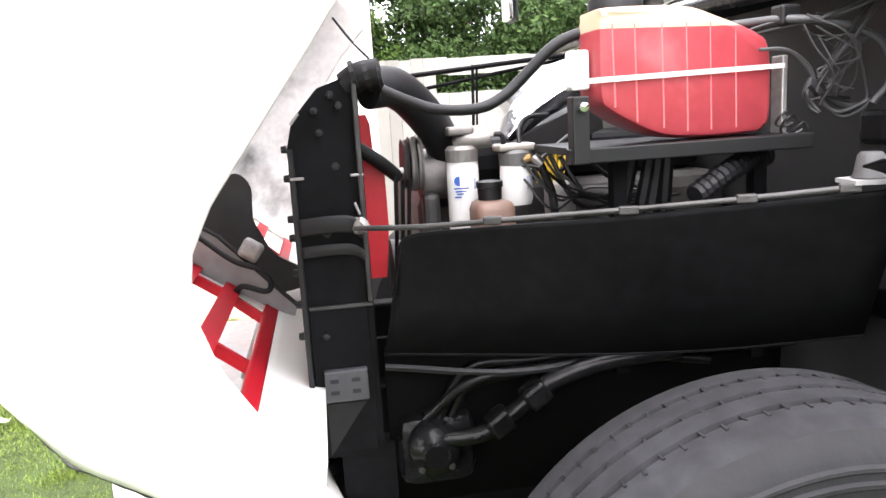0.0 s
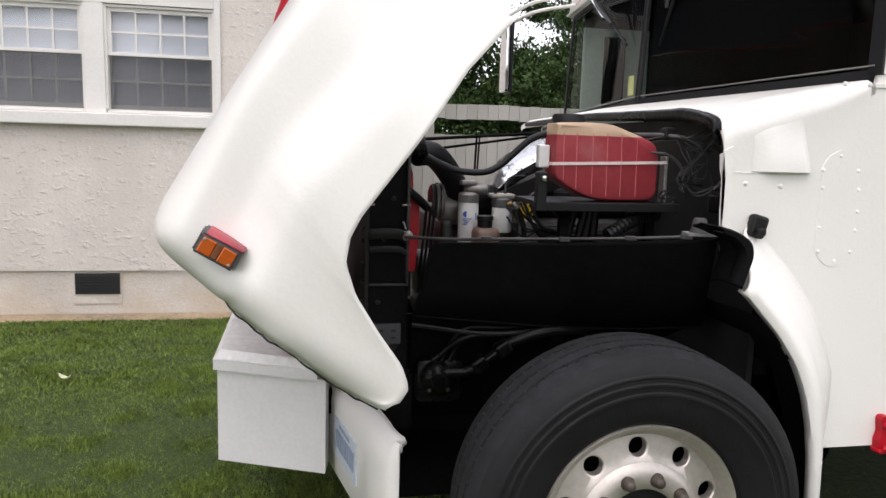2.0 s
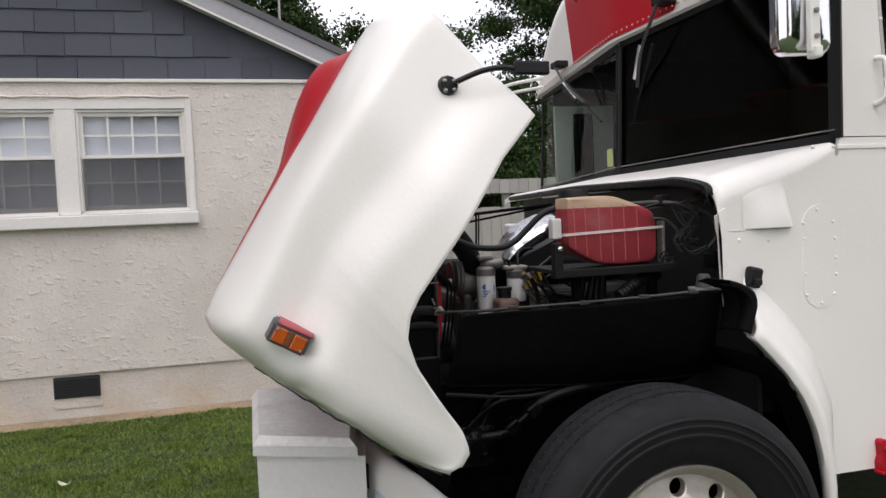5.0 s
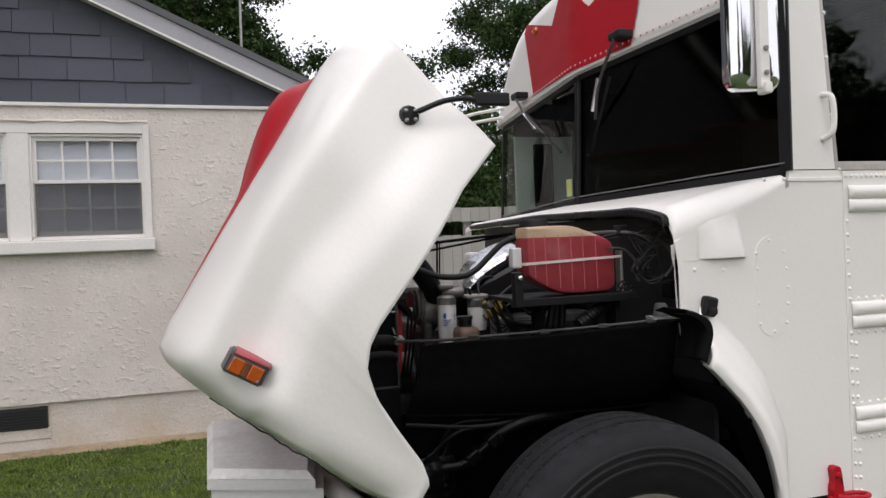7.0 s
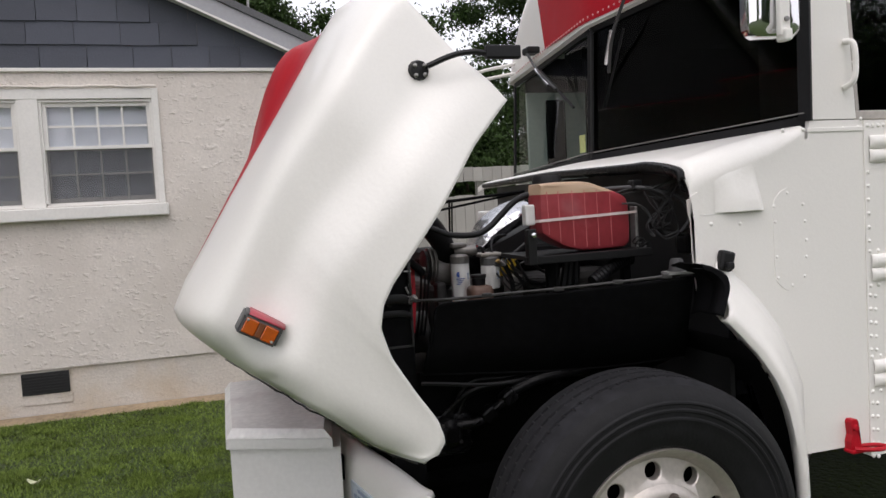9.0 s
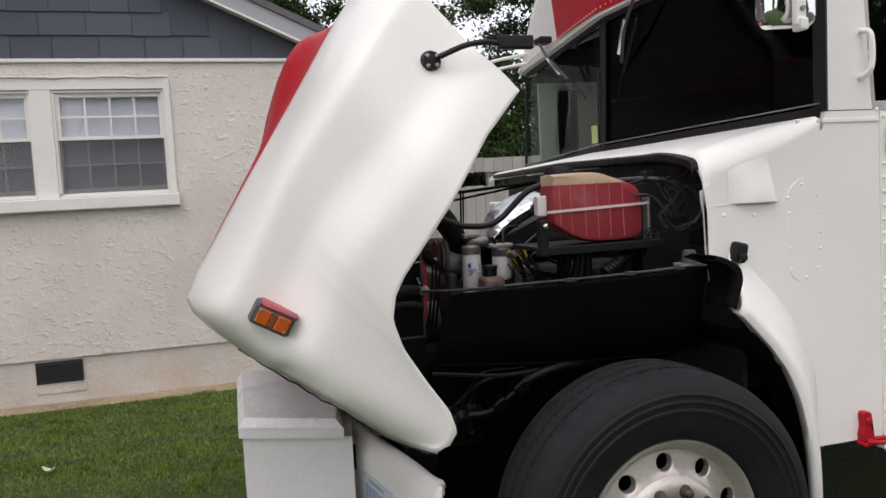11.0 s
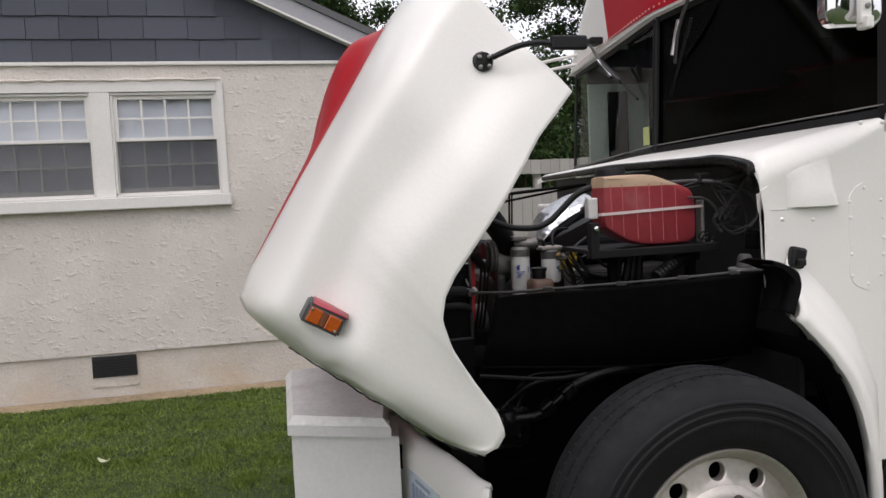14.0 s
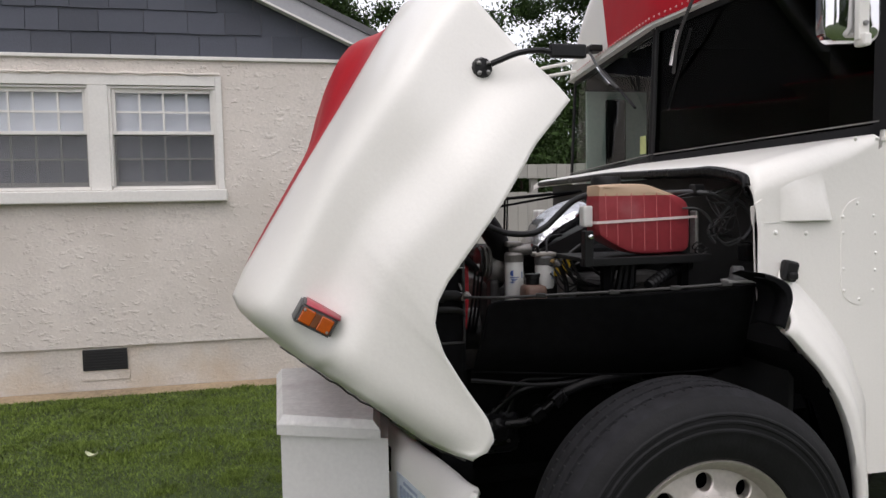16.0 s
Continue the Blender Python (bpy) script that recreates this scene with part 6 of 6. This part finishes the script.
def loom():
    w = thing("wiring_loom", (0.75, 1.5, 1.4), "black and grey wires looped across the firewall", "wiring")
    rng = random.Random(21)
    def bundle(pts, n, spread, sizes, mats=(None,)):
        for i in range(n):
            off = Vector((rng.uniform(-spread, spread), rng.uniform(-spread, spread), rng.uniform(-spread, spread)))
            line = [Vector(p) + off * (0.3 if k in (0, len(pts) - 1) else 1) + Vector((rng.uniform(-1, 1), 0, rng.uniform(-1, 1))) * spread * 0.4 for k, p in enumerate(pts)]
            part("wire", tubed(line, rng.choice(sizes), 6, 6), mats[i % len(mats)] or WIRE, w)
    # trunk from behind the tank to the upper corner
    part("trunk", tubed([(0.50, 1.60, 1.628), (0.60, 1.53, 1.632), (0.654, 1.46, 1.631), (0.711, 1.42, 1.622)], 0.009, 8), GREY_WIRE, w, "taped grey trunk", smooth=60)
    bundle([(0.56, 1.52, 1.60), (0.63, 1.48, 1.615), (0.70, 1.43, 1.622)], 4, 0.008, (0.003, 0.004))
    bundle([(0.711, 1.42, 1.620), (0.76, 1.39, 1.64), (0.80, 1.37, 1.66), (0.85, 1.36, 1.69)], 5, 0.010, (0.003, 0.0045), (WIRE, GREY_WIRE))
    bundle([(0.80, 1.37, 1.66), (0.76, 1.39, 1.60), (0.735, 1.41, 1.55), (0.712, 1.43, 1.49)], 4, 0.012, (0.0028, 0.004), (WIRE, GREY_WIRE))
    part("loom_arch", tubed([(0.711, 1.42, 1.620), (0.765, 1.40, 1.605), (0.81, 1.38, 1.575), (0.832, 1.37, 1.53), (0.828, 1.37, 1.49), (0.80, 1.38, 1.452)], 0.0085, 8), GREY_WIRE, w, "thick black cable loop", smooth=60)
    bundle([(0.712, 1.43, 1.49), (0.72, 1.42, 1.455), (0.745, 1.41, 1.435), (0.785, 1.40, 1.445), (0.80, 1.39, 1.46)], 4, 0.008, (0.003, 0.004), (GREY_WIRE, WIRE))
    bundle([(0.59, 1.44, 1.572), (0.645, 1.43, 1.566), (0.69, 1.43, 1.535), (0.71, 1.43, 1.50)], 2, 0.004, (0.003, 0.0035), (GREY_WIRE,))
    bundle([(0.709, 1.43, 1.49), (0.735, 1.42, 1.47), (0.76, 1.41, 1.452), (0.785, 1.40, 1.448)], 2, 0.006, (0.006,), (WIRE,))
    bundle([(0.70, 1.43, 1.51), (0.69, 1.43, 1.48), (0.705, 1.43, 1.455), (0.715, 1.42, 1.44)], 3, 0.007, (0.003,), (GREY_WIRE, WIRE))
    for i in range(9):
        a = [(0.70 + rng.uniform(-0.03, 0.02), 1.42, 1.60 + rng.uniform(-0.02, 0.05))]
        for k in range(3):
            a.append((0.74 + rng.uniform(-0.06, 0.07), 1.40 + rng.uniform(-0.02, 0.02), 1.56 - 0.05 * k + rng.uniform(-0.03, 0.03)))
        bundle(a, 1, 0.002, (0.0018, 0.0025), (GREY_WIRE if i % 3 else WIRE,))
    for cx, cz, rr in ((0.665, 1.418, 0.022), (0.69, 1.405, 0.018), (0.648, 1.43, 0.016)):
        pts = [(cx + rr * math.cos(a), 1.44 + 0.01 * math.sin(2 * a), cz + rr * 0.9 * math.sin(a)) for a in (0.3, 1.2, 2.1, 3.0, 3.9, 4.8, 5.7)]
        part("wire", tubed(pts, 0.003, 6, 5), WIRE, w)
    part("knot", tubed([(0.70, 1.425, 1.50), (0.715, 1.42, 1.478)], 0.014, 8, 1), RUBBER, w)
    part("relay_box", boxed((0.644, 1.45, 1.618), (0.688, 1.49, 1.660), 0.006), BLACK_SATIN, w, "small black relay box")
    part("connector", boxed((0.80, 1.34, 1.37), (0.85, 1.42, 1.44), 0.012), BLACK_GREASE, w)


loom()


# ---- mirrors, wipers, handles
def near_mirror():
    m = thing("side_mirror", (0.92, 0.95, 2.05), "tall chrome-backed side mirror on a white bracket", "mirror")
    pts = []
    for cx, cz, a0 in ((0.058, 0.20, 0), (-0.058, 0.20, 90), (-0.058, -0.20, 180), (0.058, -0.20, 270)):
        pts += [(cx + 0.045 * math.cos(radians(a0 + 15 * k)), cz + 0.045 * math.sin(radians(a0 + 15 * k))) for k in range(7)]
    bm = bmesh.new()
    rows = [[(0.882 + x * s, y, 2.325 + z * (s if s < 0.5 else 1 - (1 - s) * 0.45)) for x, z in pts + pts[:1]] for s, y in ((0.0, 0.925), (0.6, 0.927), (0.85, 0.935), (0.96, 0.95), (1, 0.965), (1.0, 0.985), (0, 0.985))]
    grid(bm, rows)
    part("mirror_shell", bm, CHROME, m, "polished chrome mirror back", smooth=40)
    part("bracket", boxed((0.862, 0.90, 2.08), (0.900, 0.922, 2.6), 0.004), WHITE, m, "white bracket bar")
    part("bracket_foot", boxed((0.868, 0.885, 2.062), (0.896, 0.93, 2.10), 0.006), WHITE, m)
    for z in (2.13, 2.21):
        part("bolt", lathe(bmesh.new(), [(0.0, -0.008), (0.008, -0.007), (0.009, 0)], (0.882, 0.899, z), "y", 8), STEEL, m)
    part("arm", tubed([(0.885, 0.92, 2.58), (1.05, 1.05, 2.60), (1.24, 1.165, 2.56)], 0.012, 8), WHITE, m)


near_mirror()


def far_mirror():
    m = thing("side_mirror", (0.73, 3.83, 1.9), "narrow mirror on a tubular arm at the far side", "mirror")
    part("mirror_shell", boxed((0.70, 3.80, 1.93), (0.735, 3.95, 2.36), 0.015), CHROME, m)
    part("mirror_edge", boxed((0.736, 3.79, 1.92), (0.75, 3.96, 2.37), 0.006), BLACK_SATIN, m)
    for z in (2.42, 2.36):
        part("arm", tubed([(0.73, 3.87, z), (0.85, 3.7, z + 0.06), (1.05, 3.49, z + 0.08)], 0.012, 8), WHITE, m)


far_mirror()


def wiper(y0, tip, side):
    base = cap_at(y0, 0.10) + Vector((-0.05, 0, 0.0))
    w = part("wiper_motor", boxed((-0.03, -0.05, -0.02), (0.05, 0.05, 0.02), 0.01, Matrix.Translation(base)), BLACK_SATIN, bus, "black wiper pivot and arm")
    part("wiper_arm", tubed([base + Vector((-0.02, 0, -0.01)), base.lerp(tip, 0.4) + Vector((-0.05, 0, 0)), base.lerp(tip, 0.7) + Vector((-0.03, 0, 0))], 0.008, 8), mat("wiper_metal", (0.07, 0.07, 0.07), 0.4, metal=0.5), w, "dull metal wiper arm")
    part("wiper_link", tubed([base.lerp(tip, 0.35) + Vector((-0.055, 0.01, 0)), base.lerp(tip, 0.62) + Vector((-0.045, 0.02, 0))], 0.01, 8, 1), CHROME, w)
    d = (tip - base).normalized()
    part("wiper_blade", tubed([base.lerp(tip, 0.35) + Vector((-0.015, -0.03 * side, 0)), tip + Vector((-0.015, 0, 0))], 0.007, 6, 1), RUBBER, w)


wiper(1.95, Vector((1.02, 2.28, 2.05)), 1)
wiper(3.05, Vector((0.97, 2.52, 2.08)), -1)

part("grab_handle", tubed([(1.378, 1.17, 2.125), (1.388, 1.135, 2.11), (1.392, 1.13, 2.03), (1.384, 1.135, 1.975), (1.376, 1.17, 1.955)], 0.011, 8), WHITE, bus, "white grab handle on the pillar", smooth=60)
g = B + RAKE * 0.06 + Vector((-0.006, 0.09, 0))
part("window_sticker", boxed((g.x - 0.003, g.y - 0.03, g.z), (g.x, g.y + 0.03, g.z + 0.09)), STICKER, bus, "small yellow-green inspection sticker")
part("roof_lamp", lathe(bmesh.new(), [(0.0, -0.03), (0.02, -0.025), (0.03, 0.0)], cap_at(2.85, 0.62), "x", 16), AMBER, bus, "amber roof marker lamp")

# fallen pale leaves on the lawn
def fallen_leaf(x, y, size, turn, m):
    z = ground_z(x, y) + 0.03
    bm = bmesh.new()
    grid(bm, [[(u * size, v * size * w, size * (0.5 * u * u + 0.25 * v * v)) for v in (-1, -0.5, 0, 0.5, 1)] for u, w in ((-1, 0.05), (-0.7, 0.28), (-0.2, 0.42), (0.3, 0.36), (0.75, 0.2), (1, 0.04))])
    leaf = solid(part("fallen_leaf", bm, m, smooth=60), 0.0015)
    leaf.matrix_basis = Matrix.Translation((x, y, z)) @ Matrix.Rotation(radians(turn), 4, "Z")
    tagged(leaf, "pale curled leaf lying on the grass", "leaf", "fallen leaves")


PALE = mat("pale_leaf", (0.5, 0.52, 0.34), 0.7, vary=0.2, grain=50)
fallen_leaf(-2.155, 4.27, 0.05, -28, PALE)
fallen_leaf(-3.42, 5.33, 0.045, 15, PALE)
